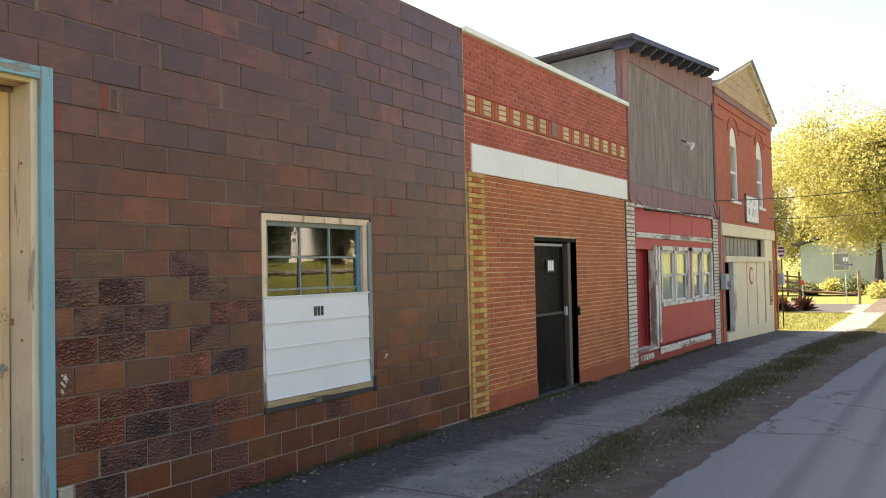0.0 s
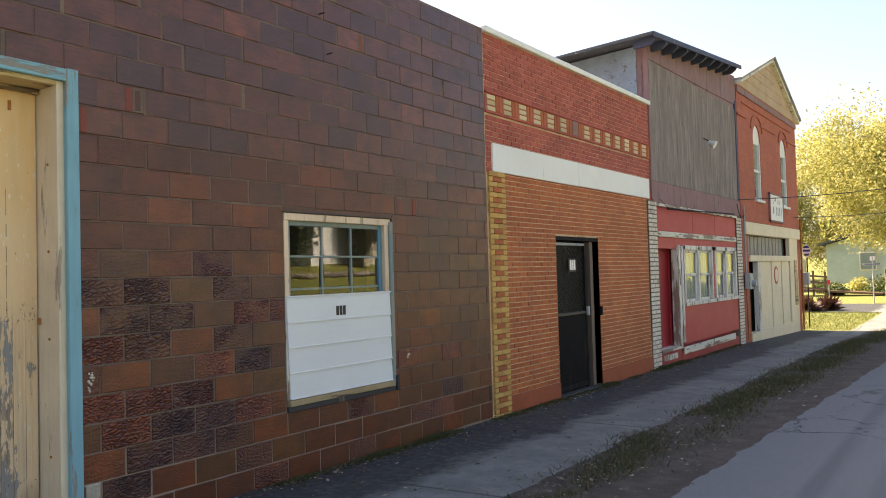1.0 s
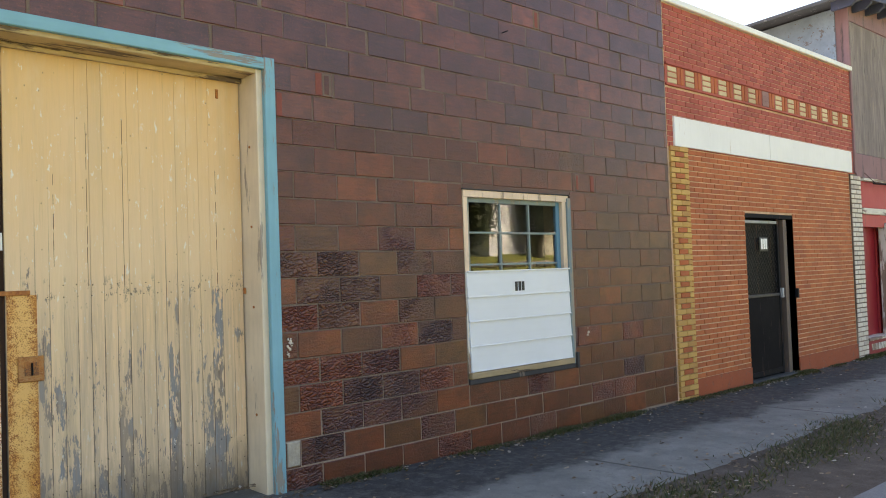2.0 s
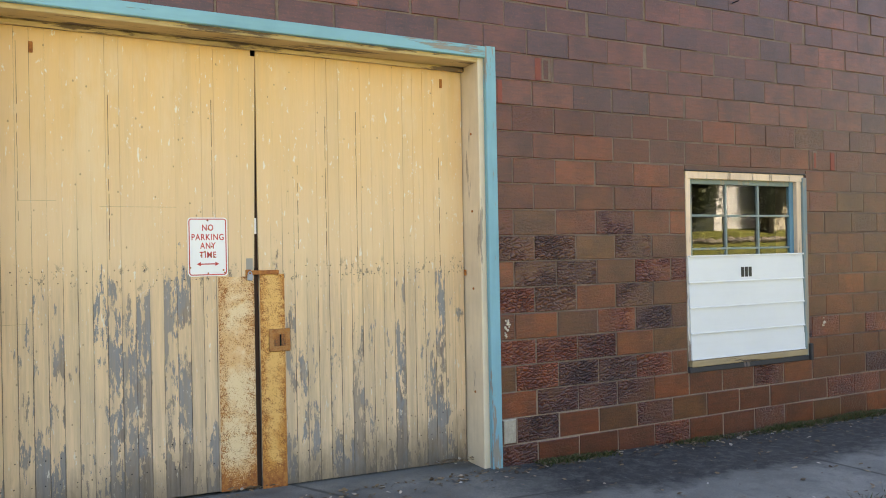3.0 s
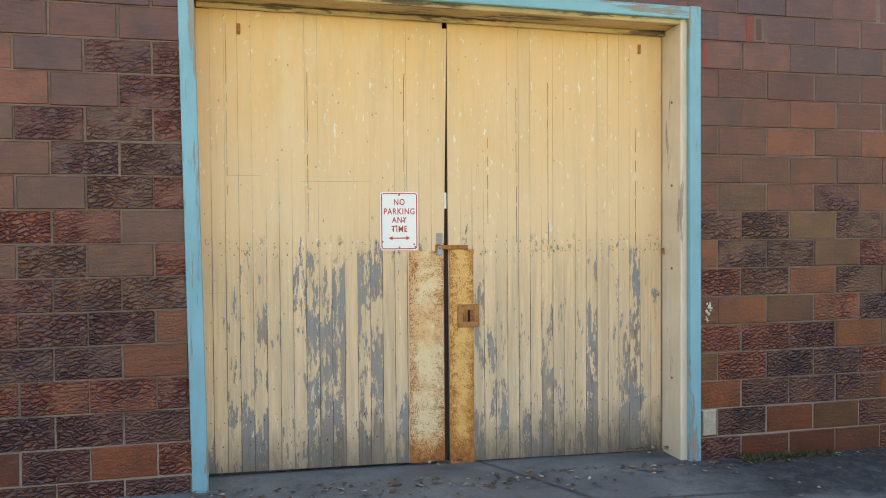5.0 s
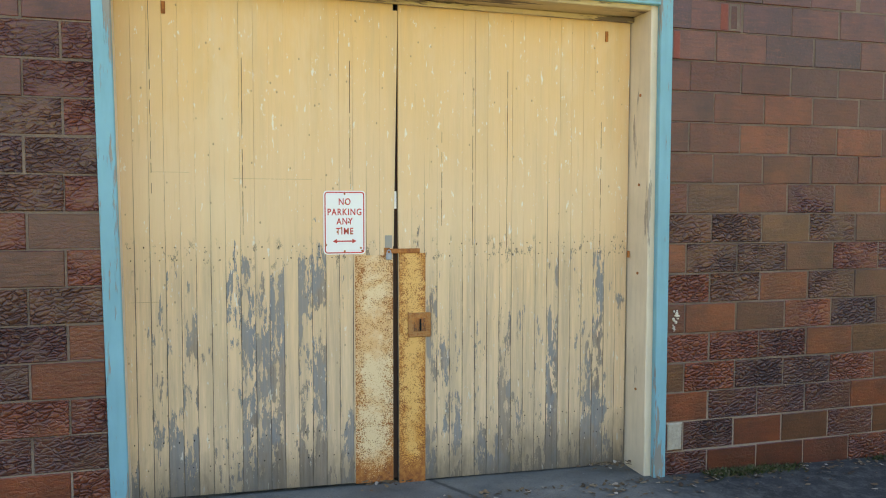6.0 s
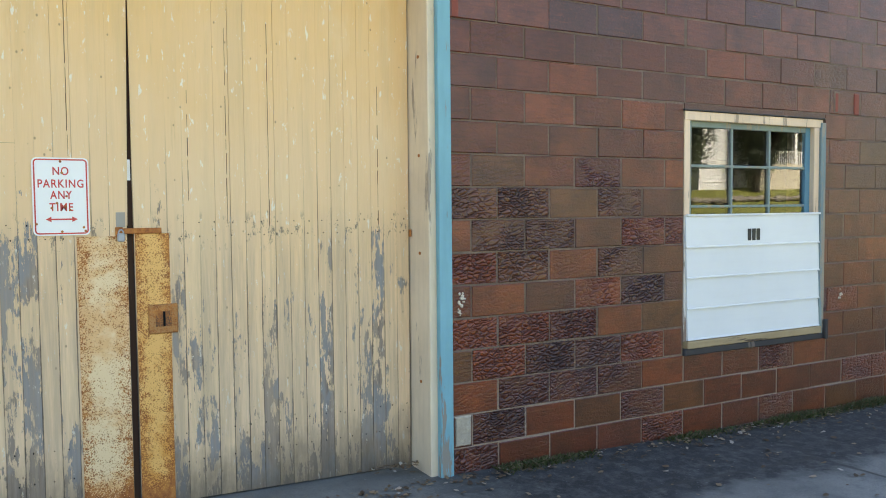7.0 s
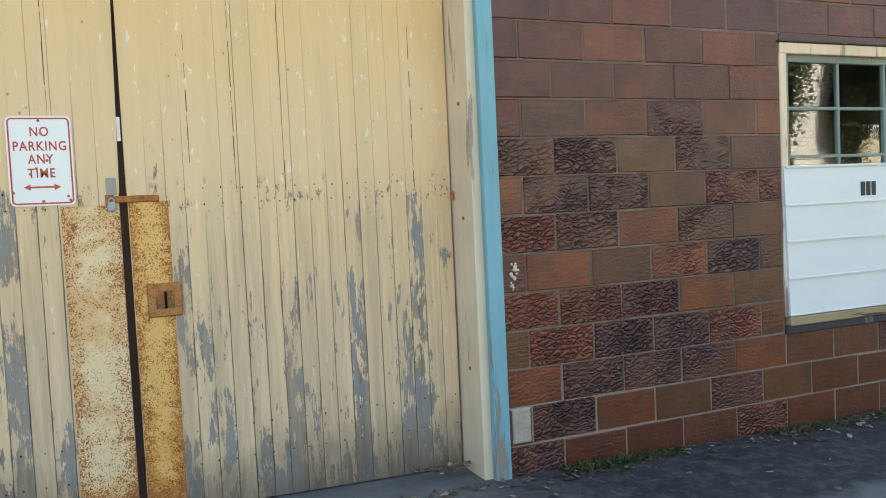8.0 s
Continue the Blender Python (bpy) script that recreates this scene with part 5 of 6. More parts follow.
for y0, y1 in ((13.055, 15.091), (15.278, 17.083)):
    win = thing("window_2", "paired double-hung sash windows with worn white frames and curtains", "window", (0, (y0 + y1) / 2, 1.05), kind="structure")
    m = (y0 + y1) / 2
    fpart("window_frame", (-0.06, 0.02, y0, y0 + 0.09, 1.05, 2.25), "white_paint", win)
    fpart("window_frame", (-0.06, 0.02, y1 - 0.09, y1, 1.05, 2.25), "white_paint", win)
    fpart("window_frame", (-0.06, 0.02, m - 0.06, m + 0.06, 1.05, 2.25), "white_paint", win)
    fpart("window_frame", (-0.06, 0.02, y0, y1, 2.17, 2.26), "white_paint", win)
    fpart("window_sill", (-0.06, 0.06, y0 - 0.04, y1 + 0.04, 1.02, 1.09), "white_paint", win)
    for a, b in ((y0 + 0.09, m - 0.06), (m + 0.06, y1 - 0.09)):
        for za, zb, dx in ((1.62, 2.17, 0.0), (1.09, 1.68, -0.02)):
            fpart("sash", (-0.05 + dx, -0.02 + dx, a, b, zb - 0.055, zb), "white_paint", win, 0.003)
            fpart("sash", (-0.05 + dx, -0.02 + dx, a, b, za, za + 0.055), "white_paint", win, 0.003)
            fpart("sash", (-0.05 + dx, -0.02 + dx, a, a + 0.06, za, zb), "white_paint", win, 0.003)
            fpart("sash", (-0.05 + dx, -0.02 + dx, b - 0.06, b, za, zb), "white_paint", win, 0.003)
            p = fpart("pane", (-0.037 + dx, -0.034 + dx, a + 0.05, b - 0.05, za + 0.05, zb - 0.05), "glass", win, 0)
            p.visible_shadow = False
    # gathered curtain
    cb = bmesh.new()
    row = []
    for i in range(61):
        y = y0 + 0.1 + (y1 - y0 - 0.2) * i / 60
        x = -0.11 + 0.018 * math.sin(i * 1.25) + 0.008 * math.sin(i * 0.37)
        row.append((cb.verts.new((x, y, 1.06)), cb.verts.new((x, y, 2.2))))
    for p, q in zip(row, row[1:]):
        cb.faces.new((p[0], q[0], q[1], p[1]))
    dpart("curtain", cb, "curtain", win, "cream curtain")
# awning rod left on the fascia
rodt = thing("awning_rod", "rusty iron awning rod hanging from the fascia", "rod", (0.05, 12.893, 3.0))
dpart("bar", rod(bmesh.new(), (0.12, 11.845, 2.93), (0.35, 15.734, 3.0), 0.014), "iron", rodt)
dpart("arm", rod(bmesh.new(), (0.03, 11.698, 3.12), (0.14, 11.894, 2.93), 0.005), "iron", rodt)
# white pier beside the red front
white = []
z, k = gz(17) - 0.02, 0
while z < 3.0:
    for y, l in ([(17.189, 0.21), (17.417, 0.21)] if k % 2 else [(17.189, 0.10), (17.301, 0.21), (17.529, 0.105)]):
        white.append((y, z, l - 0.012, 0.060, 0.03))
    z += K + 0.014
    k += 1
pier_2 = structure("pier_2", boxed(-0.3, 0.018, 17.179, 17.656, -0.4, 3.02), "mortar", "white painted brick pier between two shops", "pier")
chips_joined("white_pier_bricks", white, "brick_white", pier_2, 0.03, 0.004)

# ---- brick building with a gable ----
G_L, G_R = 17.72, 25
ARCH = ((19.30, 20.10), (22.60, 23.45))
bm = bmesh.new()
ya = G_L
for y0, y1 in ARCH:
    box(bm, -0.35, 0, ya, y0, 2.9, 6.45)
    box(bm, -0.35, 0, y0, y1, 2.9, 3.58)
    # segment above the arch
    top = [(y0, 6.45)] + [(y0, 5.24)] + [((y0 + y1) / 2 - (y1 - y0) / 2 * math.cos(radians(a)), 5.24 + (y1 - y0) / 2 * math.sin(radians(a))) for a in range(15, 180, 15)] + [(y1, 5.24), (y1, 6.45)]
    solid(bm, top, "x", -0.35, 0)
    ya = y1
box(bm, -0.35, 0, ya, G_R, 2.9, 6.45)
box(bm, -0.35, 0, G_L, 18.343, -0.5, 2.9)
box(bm, -0.35, 0, 24.491, G_R, -0.5, 2.9)
wall_4 = structure("wall_4", bm, "far_brick", "old red brick front with two arched upper windows")
bm = bmesh.new()
box(bm, -14, -0.35, G_L, G_L + 0.3, -0.5, 6.42)
box(bm, -14, -0.35, G_R - 0.3, G_R, -0.5, 6.42)
box(bm, -14, -13.7, G_L + 0.3, G_R - 0.3, -0.5, 6.42)
structure("wall_4_side", bm, "far_brick", "side and rear brick walls of the gabled building")
part("string_course", boxed(0, 0.04, G_L, G_R, 6.24, 6.40, bevel=0.01), "plum_board", wall_4)
part("string_course", boxed(0, 0.035, 18.184, 24.236, 6.02, 6.06, bevel=0.004), "far_brick", wall_4)
for z0, ys in ((5.66, ((G_L, 18.554), (20.119, 21.926), (23.197, G_R))),):
    for a, b in ys:
        part("string_course", boxed(0, 0.035, a, b, z0, z0 + 0.045, bevel=0.004), "far_brick", wall_4)
for y0, y1 in ARCH:
    c = (y0 + y1) / 2
    b = bmesh.new()
    ring = []
    for a in range(0, 181, 15):
        ring.append([(c - q * math.cos(radians(a)), 5.48 + (q - 0.1) * math.sin(radians(a)) * 0.8) for q in (0.60, 0.66)])
    for p, q in zip(ring, ring[1:]):
        solid(b, [p[0], p[1], q[1], q[0]], "x", 0, 0.03)
    part("hood_mould", b, "far_brick", wall_4)
    win = thing("window_3", "tall arched sash window with white frame in red brick", "window", (0, c, 3.58), kind="structure")
    fpart("window_sill", (-0.1, 0.07, y0 - 0.05, y1 + 0.05, 3.52, 3.59), "white_clean", win)
    arch = [(y0 + 0.0, 5.17), (y1, 5.17), (y1, 5.24)] + [(c + (y1 - y0) / 2 * math.cos(radians(a)), 5.24 + (y1 - y0) / 2 * math.sin(radians(a))) for a in range(15, 180, 15)] + [(y0, 5.24)]
    dpart("arch_panel", solid(bmesh.new(), arch, "x", -0.10, -0.03), "white_clean", win, "white panel in the arch head")
    for a, b2 in ((y0, y0 + 0.07), (y1 - 0.07, y1)):
        fpart("window_frame", (-0.14, -0.015, a, b2, 3.58, 5.20), "white_clean", win)
    for z in (3.59, 4.36, 5.12):
        fpart("sash", (-0.13, -0.04, y0 + 0.06, y1 - 0.06, z, z + 0.07), "white_clean", win)
    for z0, z1 in ((3.65, 4.37), (4.42, 5.13)):
        p = fpart("pane", (-0.085, -0.081, y0 + 0.06, y1 - 0.06, z0, z1), "glass", win, 0)
        p.visible_shadow = False
    fpart("blind", (-0.17, -0.16, y0, y1, 3.9, 5.3), "blind", win, 0)
    fpart("dark_back", (-0.9, -0.88, y0 - 0.3, y1 + 0.3, 3.2, 5.6), "dark_room", win, 0)
# gable and roof
APEX_Y, APEX_Z, EAVE_Z = 21.55, 7.76, 6.45
gable = thing("gable_roof", "tan boarded gable with white verge boards and pale shingle roof", "roof", (0, 21.493, 6.42), kind="structure")
for i in range(5):
    z0, z1 = EAVE_Z + i * 0.26, min(EAVE_Z + (i + 1) * 0.26 - 0.008, APEX_Z - 0.02)
    def yl(z):
        return G_L + (APEX_Y - G_L) * (z - EAVE_Z) / (APEX_Z - EAVE_Z)
    def yr(z):
        return G_R - (G_R - APEX_Y) * (z - EAVE_Z) / (APEX_Z - EAVE_Z)
    dpart("gable_board", solid(bmesh.new(), [(yl(z0), z0), (yr(z0), z0), (yr(z1), z1), (yl(z1), z1)], "x", -0.1, 0.02), "tan_gable", gable)
for ye in (G_L - 0.1, G_R + 0.12):
    t = 0.09
    ez = EAVE_Z - 0.04
    dpart("verge_board", solid(bmesh.new(), [(ye, ez), (APEX_Y, APEX_Z), (APEX_Y, APEX_Z + t), (ye, ez + t)], "x", -0.05, 0.14), "white_paint", gable)
    dpart("roof_slope", solid(bmesh.new(), [(ye, ez + t), (APEX_Y, APEX_Z + t), (APEX_Y, APEX_Z + t + 0.06), (ye, ez + t + 0.06)], "x", -14.2, 0.2), "roof_light", gable)
# shop front below
front_4 = thing("shop_front_4", "cream painted timber shop front with boarded doors and ribbed transom", "shop front", (0, 21.601, 0), kind="structure")
fpart("beam", (-0.2, 0.05, 18.026, 24.847, 2.62, 2.94), "cream_far", front_4, 0.01)
for i in range(10):
    y = 18.554 + i * 0.43
    fpart("transom_slat", (-0.14, -0.10, y, y + 0.36, 2.08, 2.6), "grey_slat", front_4, 0.01)
# the two backs are dark sheets for the shade behind transom and doors
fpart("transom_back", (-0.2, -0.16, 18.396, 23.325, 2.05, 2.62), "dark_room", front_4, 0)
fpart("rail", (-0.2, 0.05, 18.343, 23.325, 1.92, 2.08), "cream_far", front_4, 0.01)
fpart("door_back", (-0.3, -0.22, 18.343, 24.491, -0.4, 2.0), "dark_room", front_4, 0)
fpart("post", (-0.1, 0.03, 19.147, 19.415, 0.0, 1.92), "white_paint", front_4, 0.008)
for i, (a, b) in enumerate(((19.463, 20.843), (20.876, 22.143), (22.175, 23.24))):
    fpart("door_panel", (-0.06, -0.01, a, b, 0.06, 1.92), "cream_far", front_4, 0.006)
    fpart("stile", (-0.01, 0.012, a - 0.03, a + 0.05, 0.06, 1.92), "cream_far", front_4, 0.004)
fpart("base", (-0.2, 0.04, 18.343, 23.325, -0.4, 0.06), "cream_far", front_4, 0.01)
fpart("side_panel", (-0.1, 0.02, 23.325, 24.491, -0.4, 2.62), "cream_far", front_4, 0.01)
fpart("side_board", (0.02, 0.05, 23.88, 24.236, 0.55, 1.95), "raw_cream", front_4, 0.006)
b = bmesh.new()
bmesh.ops.create_cone(b, cap_ends=True, segments=20, radius1=0.26, radius2=0.26, depth=0.01, matrix=Matrix.Translation((0.0, 21.439, 1.52)) @ Euler((0, radians(90), 0)).to_matrix().to_4x4())
dpart("red_badge", b, "sign_red", front_4)
b = bmesh.new()
bmesh.ops.create_cone(b, cap_ends=True, segments=20, radius1=0.19, radius2=0.19, depth=0.01, matrix=Matrix.Translation((0.006, 21.439, 1.52)) @ Euler((0, radians(90), 0)).to_matrix().to_4x4())
dpart("badge_face", b, "cream_far", front_4)
# faded board sign
hs = thing("wall_sign", "faded white board sign in a dark frame on the brick front", "sign", (0.03, 21.655, 3.1))
dpart("board", boxed(0.0, 0.04, 20.843, 22.517, 3.08, 3.86, bevel=0.004), "sign_white", hs)
for d in ((20.8, 22.551, 3.84, 3.89), (20.8, 22.551, 3.05, 3.10), (20.8, 20.865, 3.05, 3.89), (22.5, 22.551, 3.05, 3.89)):
    dpart("frame", boxed(0.0, 0.055, *d, bevel=0.004), "plum_board", hs)
for i, (y, z, w, h) in enumerate(((21.114, 3.58, 0.16, 0.18), (21.406, 3.66, 0.14, 0.12), (21.764, 3.6, 0.3, 0.14), (21.168, 3.3, 0.18, 0.2), (21.601, 3.26, 0.12, 0.24), (21.796, 3.26, 0.12, 0.24), (21.991, 3.26, 0.12, 0.24), (22.186, 3.26, 0.12, 0.24))):
    dpart("faded_bar", boxed(0.04, 0.043, y, y + w, z, z + h), "faded_ink", hs)

# meters, conduit, wires
mt = thing("meter_box", "grey electric meter box with conduit between two shop fronts", "meter", (0.05, 17.815, 1.4))
mbox = dpart("box", boxed(0.03, 0.17, 17.741, 18.058, 1.22, 1.62, bevel=0.015), "meter", mt)
dpart("dial", rod(bmesh.new(), (0.17, 17.931, 1.36), (0.27, 17.931, 1.36), 0.085, sides=16), "galv", mbox)
dpart("conduit", rod(bmesh.new(), (0.06, 17.783, 1.6), (0.06, 17.783, 3.35), 0.022), "galv", mt)
dpart("conduit", rod(bmesh.new(), (0.06, 17.783, -0.05), (0.06, 17.783, 1.22), 0.016), "rust", mt)
pipe = thing("corner_pipe", "rusty downpipe and meter on the corner of the brick building", "pipe", (0.06, 24.898, 0))
dpart("pipe", rod(bmesh.new(), (0.06, 24.898, gz(24)), (0.06, 24.898, 3.3), 0.03), "rust", pipe)
dpart("box", boxed(0.05, 0.25, 24.929, 25.204, 1.15, 1.55, bevel=0.015), "meter", pipe)


def cable(a, b, sag, r=0.012):
    """A hanging wire."""
    bm = bmesh.new()
    last = None
    for i in range(15):
        t = i / 14
        p = Vector(a).lerp(Vector(b), t) - Vector((0, 0, sag * 4 * t * (1 - t)))
        if last is not None:
            rod(bm, last, p, r, sides=5)
        last = p
    return bm


whole("service_wire", cable((0.05, 17.3, 3.45), (9.6, 31, 6.0), 0.5), "wire", "black overhead service wire from the brick building", "wire", "service wires")
whole("service_wire", cable((0.05, 24.0, 3.3), (9.6, 44, 6.2), 0.6), "wire", "black overhead service wire from the corner", "wire", "service wires")
whole("wire_loop", cable((0.03, 17.25, 3.35), (0.05, 17.9, 3.2), 0.25, 0.014), "wire", "slack loop of black cable on the brick", "wire")


# ---- beyond the last building ----
def tree(name, place, height, spread, trunk_r, leaves, leaf, mat, label, seed, crown=(0.40, 0.56, 0.38)):
    """A tapered trunk with forking limbs and a crown of many small leaves in clumps."""
    rr = random.Random(seed)
    t = thing(name, label, "tree", place, "street trees")
    bm = bmesh.new()
    tips = []

    def limb(p, d, length, r, depth):
        n = 3
        q = p
        for i in range(n):
            d = (d + Vector((rr.uniform(-0.2, 0.2), rr.uniform(-0.2, 0.2), rr.uniform(-0.02, 0.16)))).normalized()
            nx = q + d * length / n
            rod(bm, q, nx, r * (1 - 0.22 * i), r * (1 - 0.22 * (i + 1)), sides=7 if depth < 2 else 5)
            q = nx
            if depth >= 2:
                tips.append(q)
        if depth < 4:
            for k in range(rr.choice((2, 3, 3))):
                side = Vector((rr.uniform(-1, 1), rr.uniform(-1, 1), rr.uniform(-0.15, 0.75))).normalized()
                limb(q, (d * 0.65 + side * spread).normalized(), length * rr.uniform(0.6, 0.8), r * 0.55, depth + 1)
    limb(Vector((0, 0, -0.1)), Vector((rr.uniform(-0.15, 0.15), 0, 1)), height * 0.30, trunk_r, 0)
    part("trunk", bm, "bark", t)
    vs, fs = [], []
    clumps = []
    for c in tips:
        clumps.append((c, height * 0.04))
    while len(clumps) < len(tips) + 190:
        d = Vector((rr.gauss(0, 1), rr.gauss(0, 1), rr.gauss(0, 1))).normalized() * rr.uniform(0.55, 1.0)
        k = 1 + 0.45 * noise.noise(d * 1.9 + Vector((seed, 3, 1)))
        clumps.append((Vector((d.x * k * height * crown[0], d.y * k * height * crown[0], height * crown[1] + d.z * k * height * crown[2])), height * 0.042))
    for i in range(leaves):
        c, s = rr.choice(clumps)
        p = c + Vector([max(-1.7, min(1.7, rr.gauss(0, 1))) * s for _ in range(3)])
        a = Vector((rr.uniform(-1, 1), rr.uniform(-1, 1), rr.uniform(-1, 1))).normalized() * leaf
        b = a.orthogonal().normalized() * leaf * 0.5
        o = len(vs)
        vs += [tuple(p - a), tuple(p + b), tuple(p + a), tuple(p - b)]
        fs.append((o, o + 1, o + 2, o + 3))
    if leaves:
        me = bpy.data.meshes.new("crown")
        me.from_pydata(vs, [], fs)
        me.materials.append(M[mat])
        part("crown", me, mat, t)
    return t


tree("tree", (1.2, 48, gz(48) - 0.03), 11.0, 0.9, 0.30, 75000, 0.085, "leaf_gold", "broad tree with yellow-green autumn leaves beyond the cross lane", 11, (0.42, 0.60, 0.36))
tree("tree", (-6.0, 70, gz(70) - 0.03), 12.5, 0.9, 0.28, 55000, 0.10, "leaf_gold", "yellow-green autumn tree behind the wooden ramp", 23, (0.42, 0.52, 0.42))
tree("tree", (6.2, 52, gz(52) - 0.03), 12.0, 0.9, 0.32, 60000, 0.09, "leaf_gold", "tall tree with yellow-green autumn leaves beside the road", 31, (0.42, 0.56, 0.40))
tree("tree", (-3.8, 76, gz(76) - 0.03), 17.0, 0.7, 0.5, 2500, 0.15, "leaf_gold", "nearly bare tall tree rising behind the others", 41, (0.2, 0.75, 0.2))
tree("tree", (-10, 64, gz(64) - 0.03), 10.0, 0.9, 0.30, 30000, 0.12, "leaf_gold", "yellow-green tree behind the brick building", 37, (0.42, 0.52, 0.42))


def bush(name, place, r, n, leaf, mat, label, seed, spiky=False):
    """A low plant of separate leaves."""
    rr = random.Random(seed)
    vs, fs = [], []
    for i in range(n):
        d = Vector((rr.gauss(0, 1), rr.gauss(0, 1), abs(rr.gauss(0, 1)) + 0.1)).normalized()
        p = d * r * (rr.uniform(0.05, 0.3) if spiky else rr.uniform(0.3, 1.0)) * (1 + 0.3 * noise.noise(d * 2 + Vector((seed, 0, 0))))
        a = (d if spiky else Vector((rr.uniform(-1, 1), rr.uniform(-1, 1), rr.uniform(-1, 1))).normalized()) * leaf
        b = a.orthogonal().normalized() * leaf * (0.12 if spiky else 0.5)
        o = len(vs)
        vs += [tuple(p), tuple(p + a * 0.5 + b), tuple(p + a), tuple(p + a * 0.5 - b)]
        fs.append((o, o + 1, o + 2, o + 3))
    me = bpy.data.meshes.new(name)
    me.from_pydata(vs, [], fs)
    me.materials.append(M[mat])
    ob = new(name, me)
    ob.location = place
    return tagged(ob, label, "plant")


bush("spiky_plant", (-0.85, 35.2, gz(35.2)), 0.5, 130, 0.62, "plant_red", "dark red spiky plant on the lawn", 3, True)
bush("spiky_plant", (-1.55, 34.5, gz(34.5)), 0.5, 110, 0.62, "plant_red", "dark red spiky plant by the brick corner", 5, True)
for i, (x, y, r) in enumerate(((-2.2, 47, 0.7), (-1.2, 48.5, 0.9), (0.0, 47.5, 1.0), (1.6, 44.5, 0.9), (-3.2, 49, 0.7))):
    bush("garden_bush", (x, y, gz(y)), r, 900, 0.12, "leaf_gold" if i % 2 else "leaf_green", "yellow-green garden bush before the grey house", 50 + i)

# grey house
hz = gz(62)
house = thing("house", "small pale grey clapboard house with a low dark roof behind bushes", "house", (-1, 64, hz))
dpart("wall", boxed(-4.7, 6.5, 60, 68, hz - 0.3, hz + 2.7), "grey_house", house)
dpart("roof", solid(bmesh.new(), [(-5.2, hz + 2.65), (0.9, hz + 4.3), (7.0, hz + 2.65), (7.0, hz + 2.8), (0.9, hz + 4.45), (-5.2, hz + 2.8)], "y", 59.5, 68.5), "roof", house)
dpart("gable", solid(bmesh.new(), [(-4.7, hz + 2.7), (0.9, hz + 4.25), (6.5, hz + 2.7)], "y", 60.0, 60.1), "grey_house", house)
for x in (-2.6, 1.2):
    wn = dpart("window", boxed(x, x + 1.1, 59.95, 60.02, hz + 0.8, hz + 2.1, bevel=0.01), "white_paint", house)
    dpart("pane", boxed(x + 0.08, x + 1.02, 59.93, 59.96, hz + 0.88, hz + 2.02), "teal_old", wn)
# wooden ramp with rails
ramp = thing("wooden_ramp", "weathered wooden access ramp with railings", "ramp", (-4, 46, gz(46)))
for i in range(8):
    x = -7.0 + i * 0.62
    dpart("post", boxed(x, x + 0.1, 45.9, 46.0, gz(46), gz(46) + 1.9 - 0.08 * i), "ramp_wood", ramp)
for k in range(3):
    dpart("rail", solid(bmesh.new(), [(-7.1, gz(46) + 0.7 + 0.35 * k), (-2.5, gz(46) + 0.3 + 0.35 * k), (-2.5, gz(46) + 0.4 + 0.35 * k), (-7.1, gz(46) + 0.8 + 0.35 * k)], "y", 45.88, 45.95), "ramp_wood", ramp)
dpart("deck", solid(bmesh.new(), [(-7.1, gz(46) + 0.5), (0.2, gz(46) + 0.02), (0.2, gz(46) + 0.12), (-7.1, gz(46) + 0.6)], "y", 45.9, 47.2), "ramp_wood", ramp)
shed = whole("shed", boxed(-8.2, -5.0, 50, 54, gz(50) - 0.1, gz(50) + 2.0, bevel=0.02), "white_paint", "low white shed behind the wooden ramp", "shed")
# diamond sign on the corner, street post, wooden post, small red sign
ds = thing("diamond_sign", "white and navy diamond trade sign hung from the corner", "sign", (-0.2, 26.0, 2.1))
dpart("plate", solid(bmesh.new(), [(-0.15, 2.27), (0.02, 2.52), (0.19, 2.27), (0.02, 2.02)], "y", 26.0, 26.03), "sign_white", ds)
for za, zb in ((2.36, 2.44), (2.10, 2.17)):
    w0, w1 = 0.17 * (1 - abs(za - 2.27) / 0.25), 0.17 * (1 - abs(zb - 2.27) / 0.25)
    dpart("navy_field", solid(bmesh.new(), [(0.02 - w0, za), (0.02 + w0, za), (0.02 + w1, zb), (0.02 - w1, zb)], "y", 25.99, 26.0), "navy", ds)
dpart("dark_bar", boxed(-0.09, 0.13, 25.985, 25.998, 2.24, 2.31), "navy", ds)
dpart("bracket", rod(bmesh.new(), (0.0, 25.0, 2.55), (0.02, 26.02, 2.50), 0.015), "iron", ds)
dpart("pole", rod(bmesh.new(), (0.02, 26.05, gz(26)), (0.02, 26.05, 2.5), 0.022), "iron", ds)
sp = thing("street_post", "thin steel street sign post with small pale plates", "sign", (0.1, 40, gz(40)))
dpart("pole", rod(bmesh.new(), (0.43, 40, gz(40) - 0.03), (0.43, 40, 2.1), 0.03), "galv", sp)
dpart("name_plate", boxed(-0.02, 0.85, 39.98, 40.02, 1.70, 1.80), "meter", sp)
dpart("name_bar", boxed(0.1, 0.75, 39.97, 39.98, 1.73, 1.77), "navy", sp)
dpart("square_plate", boxed(0.32, 0.54, 39.98, 40.02, 1.92, 2.12), "sign_white", sp)
whole("wooden_post", boxed(0.92, 1.05, 40.0, 40.14, gz(40) - 0.05, 1.5, bevel=0.02), "raw_wood", "short leaning wooden post on the lawn", "post")
rs = thing("red_sign", "small red sign on a stake on the lawn", "sign", (-1.6, 38.5, 0))
dpart("plate", boxed(-1.68, -1.54, 40.6, 40.63, 0.78, 1.02), "red_plastic", rs)
dpart("stake", rod(bmesh.new(), (-1.61, 40.64, gz(40.6)), (-1.61, 40.64, 1.0), 0.015), "galv", rs)

